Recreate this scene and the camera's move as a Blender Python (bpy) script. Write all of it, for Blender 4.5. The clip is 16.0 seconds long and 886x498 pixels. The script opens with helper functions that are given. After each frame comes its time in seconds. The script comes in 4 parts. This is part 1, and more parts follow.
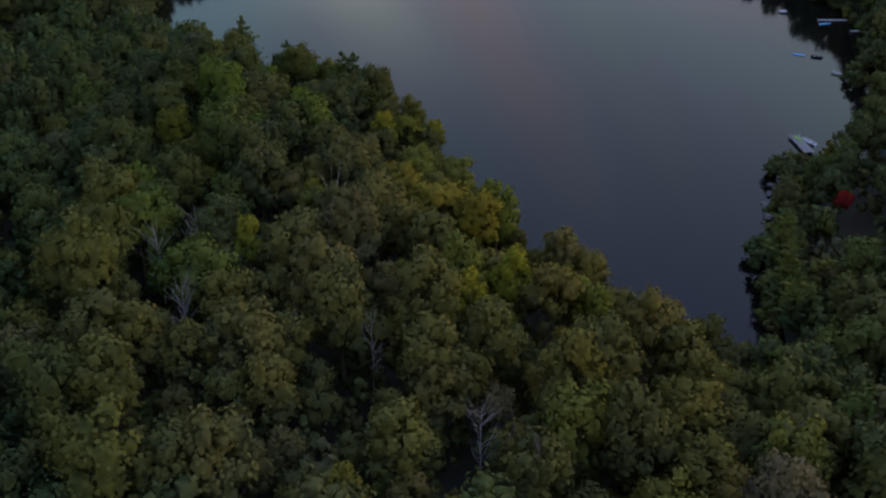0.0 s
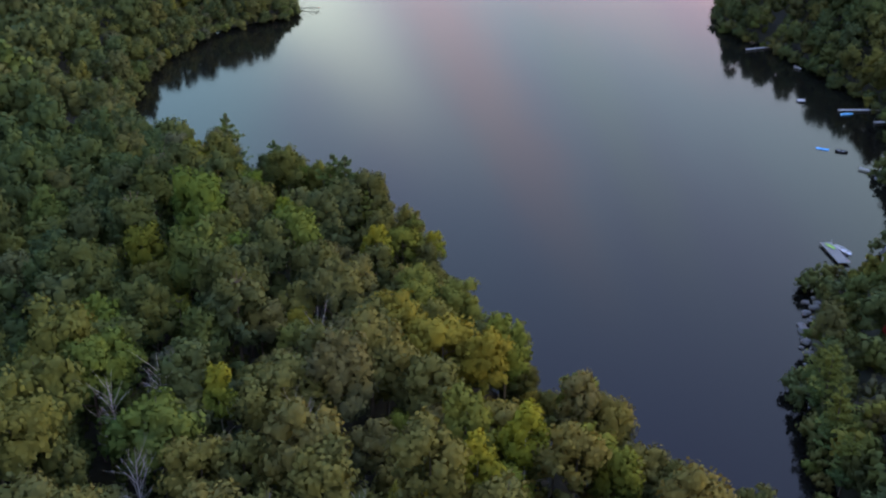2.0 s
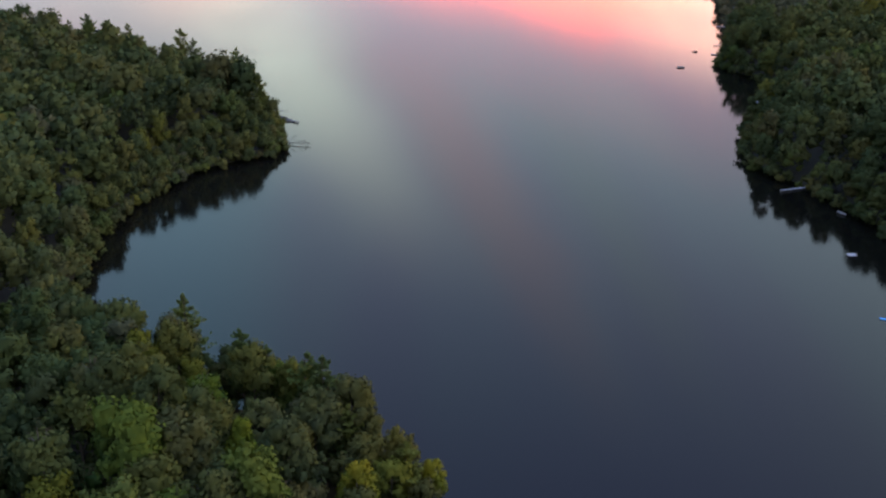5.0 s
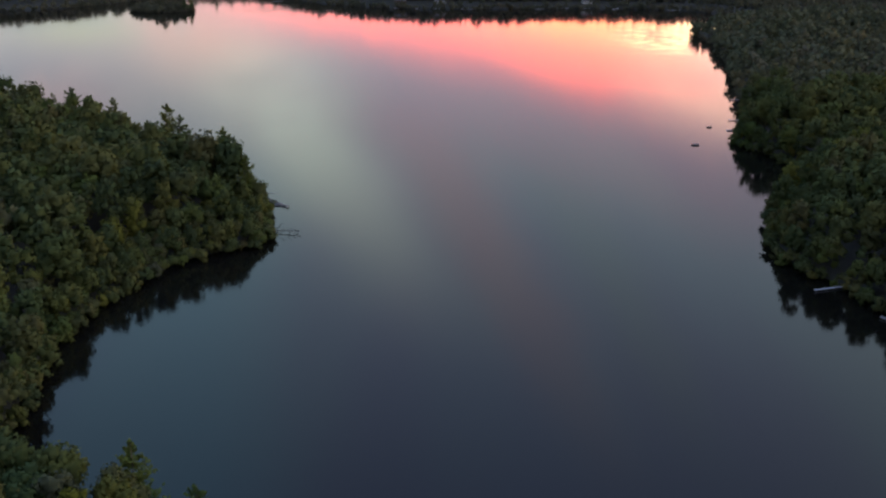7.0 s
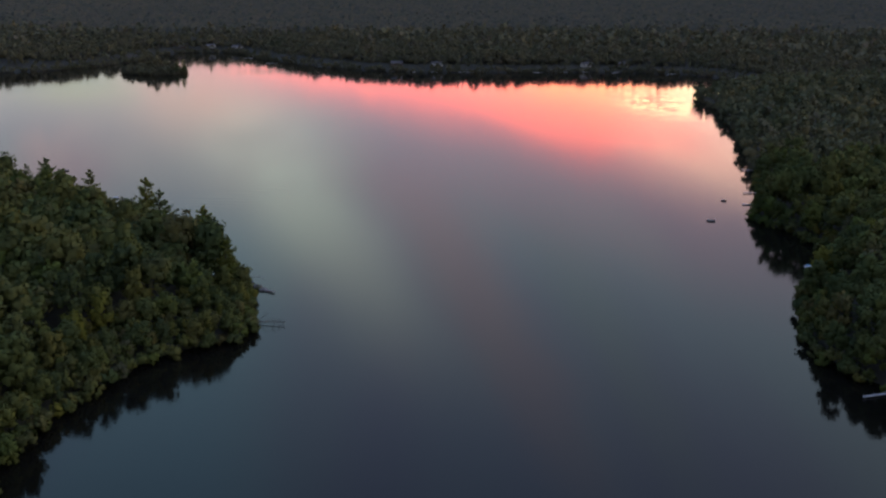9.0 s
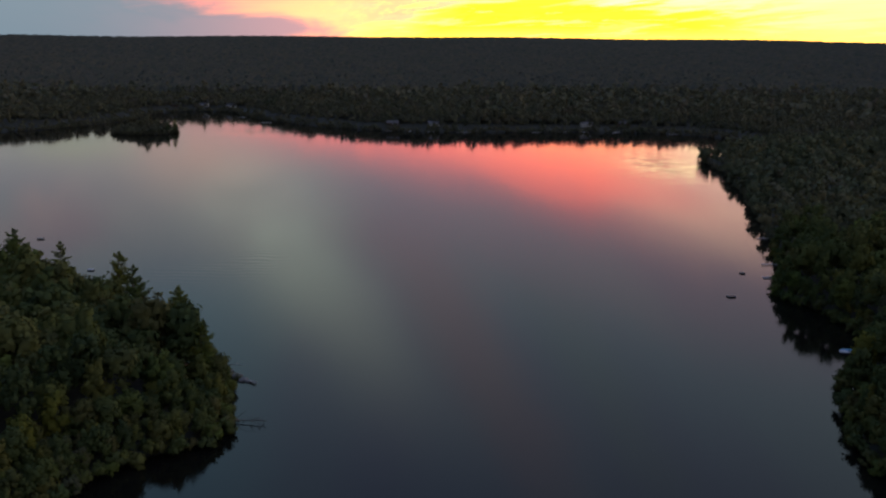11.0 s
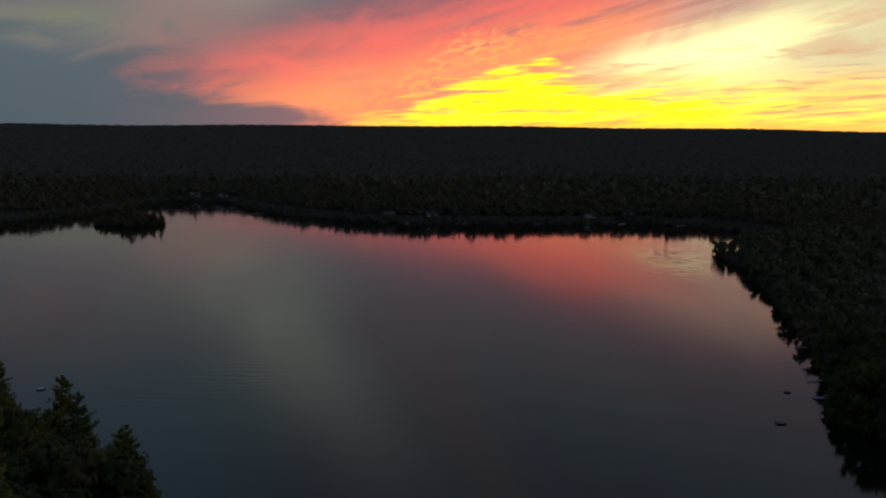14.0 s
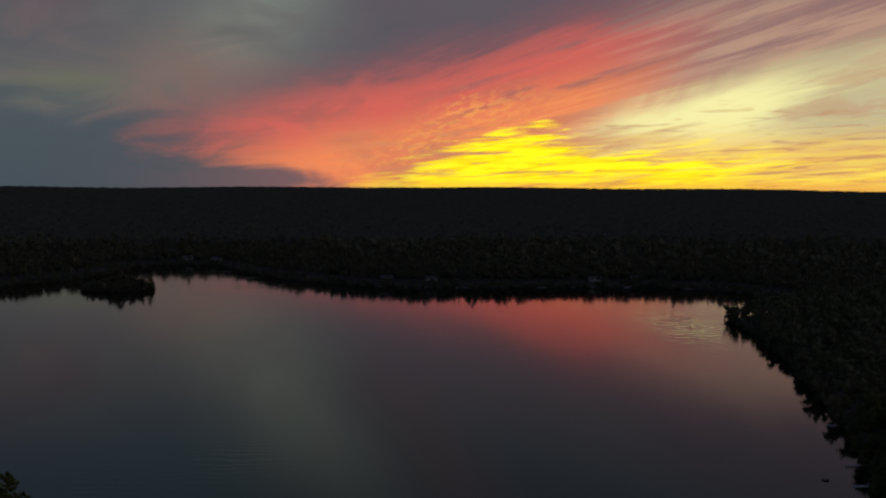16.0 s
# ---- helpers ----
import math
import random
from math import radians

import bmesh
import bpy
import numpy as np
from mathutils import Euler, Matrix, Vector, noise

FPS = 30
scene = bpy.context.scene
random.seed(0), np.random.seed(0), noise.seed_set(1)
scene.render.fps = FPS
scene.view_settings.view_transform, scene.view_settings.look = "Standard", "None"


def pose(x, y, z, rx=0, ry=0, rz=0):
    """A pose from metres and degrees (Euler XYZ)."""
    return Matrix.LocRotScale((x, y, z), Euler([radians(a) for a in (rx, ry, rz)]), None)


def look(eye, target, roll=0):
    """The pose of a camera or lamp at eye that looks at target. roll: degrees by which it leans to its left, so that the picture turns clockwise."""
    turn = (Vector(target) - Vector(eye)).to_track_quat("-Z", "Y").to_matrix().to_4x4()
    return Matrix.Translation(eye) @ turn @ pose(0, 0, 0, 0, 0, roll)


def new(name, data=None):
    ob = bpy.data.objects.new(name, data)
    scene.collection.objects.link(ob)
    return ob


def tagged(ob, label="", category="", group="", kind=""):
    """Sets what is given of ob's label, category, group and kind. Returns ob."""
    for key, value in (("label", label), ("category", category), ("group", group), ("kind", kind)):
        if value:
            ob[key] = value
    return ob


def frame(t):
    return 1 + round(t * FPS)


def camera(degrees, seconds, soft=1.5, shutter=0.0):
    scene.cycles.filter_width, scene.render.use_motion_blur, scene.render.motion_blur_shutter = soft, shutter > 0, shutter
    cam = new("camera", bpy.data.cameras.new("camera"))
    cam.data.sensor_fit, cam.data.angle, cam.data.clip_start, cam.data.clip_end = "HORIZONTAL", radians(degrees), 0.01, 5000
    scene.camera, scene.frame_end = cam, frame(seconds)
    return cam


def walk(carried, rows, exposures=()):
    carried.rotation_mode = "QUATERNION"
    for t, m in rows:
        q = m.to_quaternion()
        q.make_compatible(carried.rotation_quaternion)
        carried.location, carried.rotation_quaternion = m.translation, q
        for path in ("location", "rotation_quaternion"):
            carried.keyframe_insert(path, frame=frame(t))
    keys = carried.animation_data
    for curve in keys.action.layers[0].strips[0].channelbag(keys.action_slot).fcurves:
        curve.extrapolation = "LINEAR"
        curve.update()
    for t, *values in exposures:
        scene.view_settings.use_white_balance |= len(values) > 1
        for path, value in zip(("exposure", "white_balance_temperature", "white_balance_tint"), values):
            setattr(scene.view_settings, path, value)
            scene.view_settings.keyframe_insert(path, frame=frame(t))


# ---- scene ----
cam = camera(47.0, 16.0, soft=2.3)
PATH = [
    (0, (-1.101, -6.174, 83.425), (-1.097, -4.452, 82.407), 0.5),
    (0.5, (-1.234, -1.52, 83.335), (-1.229, 0.217, 82.344), 0.5),
    (1, (-1.358, 3.31, 83.251), (-1.353, 5.061, 82.286), 0.5),
    (1.5, (-1.47, 8.393, 83.185), (-1.464, 10.159, 82.247), 0.4),
    (2, (-1.515, 13.741, 83.145), (-1.508, 15.523, 82.238), 0.4),
    (2.5, (-1.559, 19.231, 83.129), (-1.553, 21.029, 82.254), 0.3),
    (3, (-1.542, 24.936, 83.135), (-1.536, 26.75, 82.293), 0.3),
    (3.5, (-1.512, 30.873, 83.161), (-1.507, 32.701, 82.351), 0.3),
    (4, (-1.485, 37.118, 83.232), (-1.481, 38.959, 82.451), 0.2),
    (4.5, (-1.303, 43.696, 83.359), (-1.301, 45.548, 82.605), 0.1),
    (7, (0.06, 77.089, 84.775), (0.052, 78.991, 84.157), 0.2),
    (7.5, (-0.109, 84.002, 84.879), (-0.116, 85.912, 84.287), 0.3),
    (8, (-0.619, 91.045, 84.968), (-0.623, 92.963, 84.403), 0.3),
    (8.5, (-1.133, 98.131, 85.054), (-1.134, 100.058, 84.518), 0.4),
    (9, (-1.539, 105.199, 85.129), (-1.538, 107.133, 84.62), 0.4),
    (11.5, (-3.057, 140.923, 85.614), (-3.047, 142.887, 85.238), 0.5),
    (12, (-3.361, 148.533, 85.65), (-3.35, 150.502, 85.301), 0.5),
    (12.5, (-3.663, 156.453, 85.652), (-3.651, 158.427, 85.331), 0.5),
    (13, (-3.923, 164.471, 85.585), (-3.911, 166.449, 85.292), 0.5),
    (13.5, (-4.163, 172.519, 85.5), (-4.149, 174.501, 85.236), 0.5),
    (14, (-4.383, 180.529, 85.427), (-4.369, 182.515, 85.192), 0.5),
    (14.5, (-4.501, 188.44, 85.404), (-4.487, 190.429, 85.198), 0.4),
    (15, (-4.464, 196.147, 85.369), (-4.449, 198.139, 85.194), 0.4),
    (15.5, (-4.291, 203.585, 85.324), (-4.277, 205.579, 85.178), 0.4),
    (16, (-4.046, 210.945, 85.299), (-4.032, 212.942, 85.183), 0.3),
]
# the clip's camera closes down as the bright sky comes into view
EXPOSURES = [(0.0, 1.85), (0.5, 2.72), (1.0, 2.92), (1.5, 2.92), (3.5, 2.6), (4.5, 2.38), (7.0, 1.75), (9.0, 1.52), (11.5, 0.60), (12.5, 0.19), (14.5, -0.74), (16.0, -1.05)]
walk(cam, [(t, look(eye, target, roll)) for t, eye, target, roll in PATH], EXPOSURES)


# ---------------------------------------------------------------- world and sun
def socket(node, value, slot):
    if isinstance(value, (int, float)):
        slot.default_value = value
    else:
        node.id_data.links.new(value, slot)


class Nodes:
    """Short hands for a node tree."""

    def __init__(self, tree):
        self.tree = tree
        tree.nodes.clear()

    def add(self, kind, **props):
        n = self.tree.nodes.new(kind)
        for key, value in props.items():
            setattr(n, key, value)
        return n

    def link(self, a, b):
        self.tree.links.new(a, b)

    def math(self, op, a, b=0.0, c=0.0, clamp=False):
        n = self.add("ShaderNodeMath", operation=op, use_clamp=clamp)
        for slot, v in zip(n.inputs, (a, b, c)):
            socket(n, v, slot)
        return n.outputs[0]

    def mix(self, fac, a, b, blend="MIX"):
        n = self.add("ShaderNodeMix", data_type="RGBA", blend_type=blend)
        for slot, v in ((n.inputs[0], fac), (n.inputs[6], a), (n.inputs[7], b)):
            if isinstance(v, tuple):
                slot.default_value = (*v, 1.0)
            else:
                socket(n, v, slot)
        return n.outputs[2]

    def bell(self, value, centre, width):
        """A smooth hump of height 1 round centre."""
        d = self.math("DIVIDE", self.math("SUBTRACT", value, centre), width)
        return self.math("EXPONENT", self.math("MULTIPLY", self.math("MULTIPLY", d, d), -1.0))

    def step(self, value, low, high):
        n = self.add("ShaderNodeMapRange", interpolation_type="SMOOTHSTEP")
        for slot, v in zip(n.inputs, (value, low, high, 0.0, 1.0)):
            socket(n, v, slot)
        return n.outputs[0]

    def noise(self, vector, scale, detail=3.0, rough=0.5, distortion=0.0):
        n = self.add("ShaderNodeTexNoise")
        self.link(vector, n.inputs["Vector"])
        n.inputs["Scale"].default_value, n.inputs["Detail"].default_value = scale, detail
        n.inputs["Roughness"].default_value, n.inputs["Distortion"].default_value = rough, distortion
        return n.outputs[0]

    def ramp(self, fac, stops):
        n = self.add("ShaderNodeValToRGB")
        el = n.color_ramp.elements
        while len(el) < len(stops):
            el.new(0.5)
        for e, (p, c) in zip(el, stops):
            e.position, e.color = p, (*c, 1.0)
        self.link(fac, n.inputs[0])
        return n.outputs[0]


world = bpy.data.worlds.new("dusk_sky")
scene.world = world
world.use_nodes = True
N = Nodes(world.node_tree)
way = N.add("ShaderNodeTexCoord").outputs["Generated"]
xyz = N.add("ShaderNodeSeparateXYZ")
N.link(way, xyz.inputs[0])
dx, dy, dz = xyz.outputs
DEG = 57.29578
AZ = N.math("MULTIPLY", N.math("ARCTAN2", dx, dy), DEG)                  # degrees to the right of +y
EL = N.math("MULTIPLY", N.math("ARCSINE", N.math("MAXIMUM", dz, 0.0)), DEG)
# the cloud deck: a flat layer overhead, so that its bands run together at the horizon
lift = N.math("ADD", N.math("MAXIMUM", dz, 0.0), 0.05)
deck = N.add("ShaderNodeCombineXYZ")
N.link(N.math("DIVIDE", dx, lift), deck.inputs[0])
N.link(N.math("DIVIDE", dy, lift), deck.inputs[1])
deck = deck.outputs[0]
# the cirrus fans out from one place low over the horizon
fx = N.math("ADD", AZ, 30.0)
phi = N.math("ARCTAN2", N.math("ADD", EL, 5.0), fx)
lr = N.math("MULTIPLY", N.math("LOGARITHM", N.math("ADD", N.math("ADD", N.math("MULTIPLY", fx, fx), N.math("MULTIPLY", EL, EL)), 6.0), 2.71828), 0.5)


def fan(across, along):
    c = N.add("ShaderNodeCombineXYZ")
    N.link(N.math("MULTIPLY", phi, across), c.inputs[0])
    N.link(N.math("MULTIPLY", lr, along), c.inputs[1])
    return c.outputs[0]


def stretched(scale, turn):
    m = N.add("ShaderNodeMapping")
    m.inputs["Scale"].default_value, m.inputs["Rotation"].default_value = scale, (0, 0, radians(turn))
    N.link(deck, m.inputs["Vector"])
    return m.outputs[0]


bands = N.noise(stretched((1.1, 0.16, 1), -6), 1.5, 3.0, 0.45)
cirrus = N.noise(fan(14.0, 4.5), 1.0, 6.0, 0.58, 0.6)
broad = N.noise(fan(5.0, 3.0), 1.0, 3.0, 0.5, 0.3)
mackerel = N.noise(fan(120.0, 40.0), 1.0, 3.0, 0.65, 0.9)
streaks = N.noise(fan(34.0, 4.0), 1.0, 5.0, 0.6, 0.5)
soft = N.noise(way, 9.0, 3.0, 0.5, 0.4)
wob = N.math("ADD", N.math("MULTIPLY", N.math("SUBTRACT", cirrus, 0.5), N.step(AZ, -10.0, 3.0)), N.math("SUBTRACT", N.math("MULTIPLY", N.math("ADD", broad, soft), 0.65), 0.65))
wob = N.math("ADD", wob, N.math("MULTIPLY", N.math("MULTIPLY", N.math("SUBTRACT", streaks, 0.5), 0.9), N.step(AZ, -5.0, 4.0)))
EW = N.math("ADD", EL, N.math("MULTIPLY", wob, N.math("ADD", 1.6, N.math("MULTIPLY", EL, 0.42))))

# clear dusk: slate near the horizon, bluer overhead
sky = N.ramp(N.math("DIVIDE", EL, 90.0), [(0.0, (0.12, 0.165, 0.20)), (0.05, (0.15, 0.19, 0.22)), (0.11, (0.182, 0.208, 0.238)),
                                           (0.20, (0.146, 0.192, 0.250)), (0.33, (0.124, 0.184, 0.282)), (0.45, (0.112, 0.168, 0.325)), (1.0, (0.156, 0.190, 0.375))])
# the paler dusk opposite the sunset
sky = N.mix(N.math("MULTIPLY", N.step(dy, 0.35, -0.75), N.step(EL, 75.0, 10.0)), sky, (0.235, 0.23, 0.27))
# dusk is darkest away from the sunset, lightest beside it
toward = N.math("ADD", N.math("MULTIPLY", dx, 0.77), N.math("MULTIPLY", dy, 0.64))
dim = N.math("ADD", 0.46, N.math("MULTIPLY", N.step(toward, -0.75, 0.10), 0.54))
sky = N.mix(1.0, sky, dim, "MULTIPLY")
sky = N.mix(N.math("MULTIPLY", N.bell(AZ, 75.0, 32.0), N.math("MULTIPLY", N.step(EL, 70.0, 15.0), 0.85)), sky, (0.56, 0.42, 0.28))
# long bands of thin cloud, mauve and grey-green by turns
bands = N.math("ADD", 0.5, N.math("MULTIPLY", N.math("SUBTRACT", bands, 0.5), N.step(EL, 5.0, 14.0)))
sky = N.mix(N.step(bands, 0.36, 0.64), N.mix(1.0, sky, (0.98, 0.89, 0.97), "MULTIPLY"), N.mix(1.0, sky, (1.06, 1.14, 1.06), "MULTIPLY"))
# clearer blue to the left
sky = N.mix(N.math("MULTIPLY", N.step(AZ, -7.0, -16.0), N.math("MULTIPLY", N.step(AZ, -70.0, -35.0), N.step(EL, 10.0, 15.0))), sky, N.mix(1.0, sky, (0.92, 1.06, 1.12), "MULTIPLY"))
# pale grey-green veil to the left of the glow, leaning right as it climbs
lean = N.math("SUBTRACT", N.math("ADD", AZ, N.math("MULTIPLY", wob, 3.5)), N.math("MULTIPLY", N.math("SUBTRACT", EL, 8.0), 0.72))
veil = N.math("MULTIPLY", N.bell(lean, -11.2, 3.8), N.math("MULTIPLY", N.step(EW, 3.0, 8.0), N.step(EL, 26.0, 8.0)))
sky = N.mix(N.math("MULTIPLY", veil, 0.78), sky, (0.46, 0.515, 0.44))
# a faint rose beam beside it
beam = N.math("SUBTRACT", N.math("ADD", AZ, N.math("MULTIPLY", wob, 3.0)), N.math("MULTIPLY", N.math("SUBTRACT", EL, 10.0), 0.68))
rose = N.math("MULTIPLY", N.bell(beam, -3.0, 2.6), N.math("MULTIPLY", N.step(EL, 7.0, 12.0), N.step(EL, 34.0, 14.0)))
sky = N.mix(N.math("MULTIPLY", rose, 0.68), sky, (0.25, 0.195, 0.225))
# and a cool grey-blue one between it and the glow
cool = N.math("MULTIPLY", N.bell(beam, 3.4, 2.0), N.math("MULTIPLY", N.step(EL, 9.5, 13.0), N.step(EL, 32.0, 18.0)))
sky = N.mix(N.math("MULTIPLY", cool, 0.6), sky, (0.160, 0.212, 0.235))
# level billows of haze to the left: brownish over the coral's end, grey-green beyond, dark slate under both
puffs = N.add("ShaderNodeCombineXYZ")
N.link(N.math("MULTIPLY", AZ, 0.16), puffs.inputs[0])
N.link(N.math("MULTIPLY", EL, 0.36), puffs.inputs[1])
swirl = N.noise(puffs.outputs[0], 1.0, 5.0, 0.55, 1.2)
wave = N.math("MULTIPLY", N.math("SUBTRACT", swirl, 0.5), 5.0)
leftward = N.math("MULTIPLY", N.step(AZ, -1.0, -9.0), N.step(AZ, -60.0, -30.0))
shelf = N.math("MULTIPLY", leftward, N.math("MULTIPLY", N.step(N.math("ADD", EL, wave), 3.4, 6.0), N.step(EL, 15.0, 8.0)))
sky = N.mix(N.math("MULTIPLY", shelf, N.math("ADD", 0.1, N.math("MULTIPLY", N.step(swirl, 0.35, 0.62), 0.6))), sky, (0.29, 0.28, 0.275))
warm = N.math("MULTIPLY", N.bell(N.math("ADD", AZ, wave), -13.5, 4.0), N.bell(N.math("ADD", EL, wave), 6.0, 2.2))
sky = N.mix(N.math("MULTIPLY", warm, 0.7), sky, (0.46, 0.29, 0.25))
olive = N.math("MULTIPLY", N.bell(N.math("ADD", AZ, wave), -20.0, 3.2), N.bell(N.math("ADD", EL, N.math("MULTIPLY", wave, 0.5)), 5.5, 0.8))
sky = N.mix(N.math("MULTIPLY", olive, 0.6), sky, (0.36, 0.36, 0.23))
blush = N.math("MULTIPLY", N.bell(N.math("ADD", AZ, wave), -21.5, 3.5), N.bell(N.math("ADD", EL, wave), 9.0, 2.2))
sky = N.mix(N.math("MULTIPLY", blush, 0.5), sky, (0.30, 0.20, 0.22))
scrap = N.math("MULTIPLY", N.bell(AZ, -11.3, 1.5), N.bell(N.math("ADD", EL, N.math("MULTIPLY", wave, 0.35)), 8.6, 0.35))
sky = N.mix(N.math("MULTIPLY", scrap, 0.35), sky, (0.16, 0.17, 0.18))
def curve(*stops):
    """Degrees of height, as a broken line over degrees to the right of +y."""
    return N.math("MULTIPLY", N.ramp(N.math("DIVIDE", N.math("ADD", AZ, 30.0), 70.0), [((a + 30) / 70, (h / 20,) * 3) for a, h in stops]), 20.0)


front = N.step(AZ, 62.0, 34.0)
east = N.step(AZ, -6.0, 3.0)
flat = N.add("ShaderNodeCombineXYZ")
N.link(N.math("MULTIPLY", AZ, 0.16), flat.inputs[0])
N.link(N.math("SUBTRACT", N.math("MULTIPLY", EL, 1.5), N.math("MULTIPLY", AZ, 0.1)), flat.inputs[1])
bars = N.noise(flat.outputs[0], 1.0, 5.0, 0.6, 0.5)
fine = N.add("ShaderNodeCombineXYZ")
N.link(N.math("MULTIPLY", AZ, 0.30), fine.inputs[0])
N.link(N.math("SUBTRACT", N.math("MULTIPLY", EL, 4.2), N.math("MULTIPLY", AZ, 0.22)), fine.inputs[1])
wisps = N.noise(fine.outputs[0], 1.0, 5.0, 0.6, 0.8)
combed = N.noise(fan(70.0, 3.2), 1.0, 6.0, 0.62, 0.5)
# the wind-combed edge of the sheet: fine and torn to the right, billowing to the left
comb = N.math("ADD", N.math("SUBTRACT", cirrus, 0.5), N.math("MULTIPLY", N.math("SUBTRACT", combed, 0.5), 0.9))
billow = N.math("ADD", N.math("MULTIPLY", N.math("SUBTRACT", swirl, 0.5), 1.1), N.math("MULTIPLY", N.math("SUBTRACT", bars, 0.5), 0.5))
torn = N.math("ADD", billow, N.math("MULTIPLY", N.math("SUBTRACT", comb, billow), east))
ET = N.math("ADD", EL, N.math("MULTIPLY", torn, N.math("ADD", 2.2, N.math("MULTIPLY", EL, 0.16))))
AT = N.math("ADD", AZ, N.math("MULTIPLY", torn, 9.0))
crest = curve((-30, 3.6), (-20, 4.4), (-13, 5.1), (-8, 5.9), (-2, 7.0), (3, 8.2), (8, 9.5), (13, 10.4), (18, 11.0), (24, 11.8), (40, 13.0))
hem = curve((-30, 2.6), (-14, 2.3), (-9, 1.3), (-4, 0.1), (-1, 1.4), (1, 3.0), (5, 3.5), (8, 4.0), (11, 4.8), (15, 5.8), (20, 7.2), (26, 8.6), (40, 10.0))
depth = N.math("SUBTRACT", crest, ET)
# mauve bank over the crest, dull rose haze low to the left of the glow
bank = N.math("MULTIPLY", N.math("MULTIPLY", N.step(AT, -9.0, 2.0), front), N.math("MULTIPLY", N.step(depth, -7.5, -1.0), N.step(AZ, 40.0, 24.0)))
sky = N.mix(N.math("MULTIPLY", bank, 0.75), sky, (0.25, 0.185, 0.23))
low = N.math("MULTIPLY", N.bell(AZ, -4.0, 9.0), N.step(N.math("ADD", EL, wave), 3.2, 0.6))
sky = N.mix(N.math("MULTIPLY", low, 0.8), sky, (0.52, 0.25, 0.25))
# the lit sheet: rose at its crest, coral, then orange at its hem; peach and grey to the right
lit = N.math("MULTIPLY", N.step(depth, -2.0, 1.7), N.math("MULTIPLY", N.step(AT, -19.0, -5.0), front))
lit = N.math("MULTIPLY", lit, N.math("ADD", N.math("MULTIPLY", N.step(N.math("ADD", EL, N.math("MULTIPLY", torn, 3.0)), N.math("SUBTRACT", hem, 0.8), N.math("ADD", hem, 0.9)), N.math("SUBTRACT", 1.0, east)), east))
coral = N.mix(N.step(depth, -0.4, 2.0), (0.55, 0.20, 0.22), N.mix(N.step(depth, 2.0, 4.6), (1.38, 0.27, 0.21), (1.85, 0.52, 0.21)))
peach = N.mix(N.step(combed, 0.42, 0.60), (0.72, 0.40, 0.35), (0.98, 0.60, 0.44))
sky = N.mix(N.math("MULTIPLY", lit, N.math("ADD", 0.70, N.math("MULTIPLY", N.step(torn, -0.2, 0.12), 0.30))), sky, N.mix(N.step(AT, 7.0, 17.0), coral, peach))
# dusky rents in the sheet, and rows of small bright scales along its hem
rent = N.math("MULTIPLY", N.step(streaks, 0.53, 0.64), N.math("MULTIPLY", N.math("MULTIPLY", N.step(AZ, -1.0, 3.0), N.step(AZ, 17.0, 9.0)), N.math("MULTIPLY", N.step(depth, 0.6, 2.0), N.step(EL, 1.5, 4.0))))
sky = N.mix(N.math("MULTIPLY", rent, 0.62), sky, (0.52, 0.27, 0.27))
scales = N.math("MULTIPLY", N.step(mackerel, 0.46, 0.60), N.math("MULTIPLY", N.bell(AZ, 1.0, 5.0), N.bell(EL, N.math("ADD", hem, N.math("ADD", 0.7, N.math("MULTIPLY", broad, 1.0))), 1.0)))
sky = N.mix(N.math("MULTIPLY", scales, 0.7), sky, (2.0, 0.80, 0.20))
threads = N.math("MULTIPLY", N.step(combed, 0.55, 0.66), N.math("MULTIPLY", N.math("MULTIPLY", N.step(AZ, -2.0, 2.0), N.step(AZ, 14.0, 7.0)), N.math("MULTIPLY", N.step(depth, 1.0, 3.0), N.step(EL, 1.0, 3.0))))
sky = N.mix(N.math("MULTIPLY", threads, 0.6), sky, (1.95, 0.74, 0.24))
# cream light under the sheet, brightest where it opens, crossed by thin peach cloud
under = N.step(N.math("SUBTRACT", ET, hem), 0.9, -1.3)
cream = N.math("MULTIPLY", N.step(AT, 4.0, 11.0), N.math("MULTIPLY", under, front))
open_sky = N.mix(N.step(N.math("ADD", N.bell(AZ, 14.0, 6.0), N.math("MULTIPLY", N.math("SUBTRACT", combed, 0.5), 1.6)), 0.1, 0.9), (1.18, 1.02, 0.58), (1.95, 1.82, 0.84))
sky = N.mix(cream, sky, open_sky)
veins = N.math("MULTIPLY", cream, N.math("MULTIPLY", N.step(streaks, 0.50, 0.60), N.step(EL, 1.2, 2.4)))
sky = N.mix(N.math("MULTIPLY", veins, 0.55), sky, (1.12, 0.68, 0.40))
# gold low to the right
gold = N.math("MULTIPLY", N.step(AZ, 5.0, 13.0), N.math("MULTIPLY", N.step(N.math("ADD", EL, N.math("MULTIPLY", N.math("SUBTRACT", wisps, 0.5), 2.2)), 4.0, 1.6), front))
sky = N.mix(N.math("MULTIPLY", gold, 0.85), sky, N.mix(N.step(wisps, 0.40, 0.58), (1.95, 1.32, 0.22), (1.80, 0.95, 0.20)))
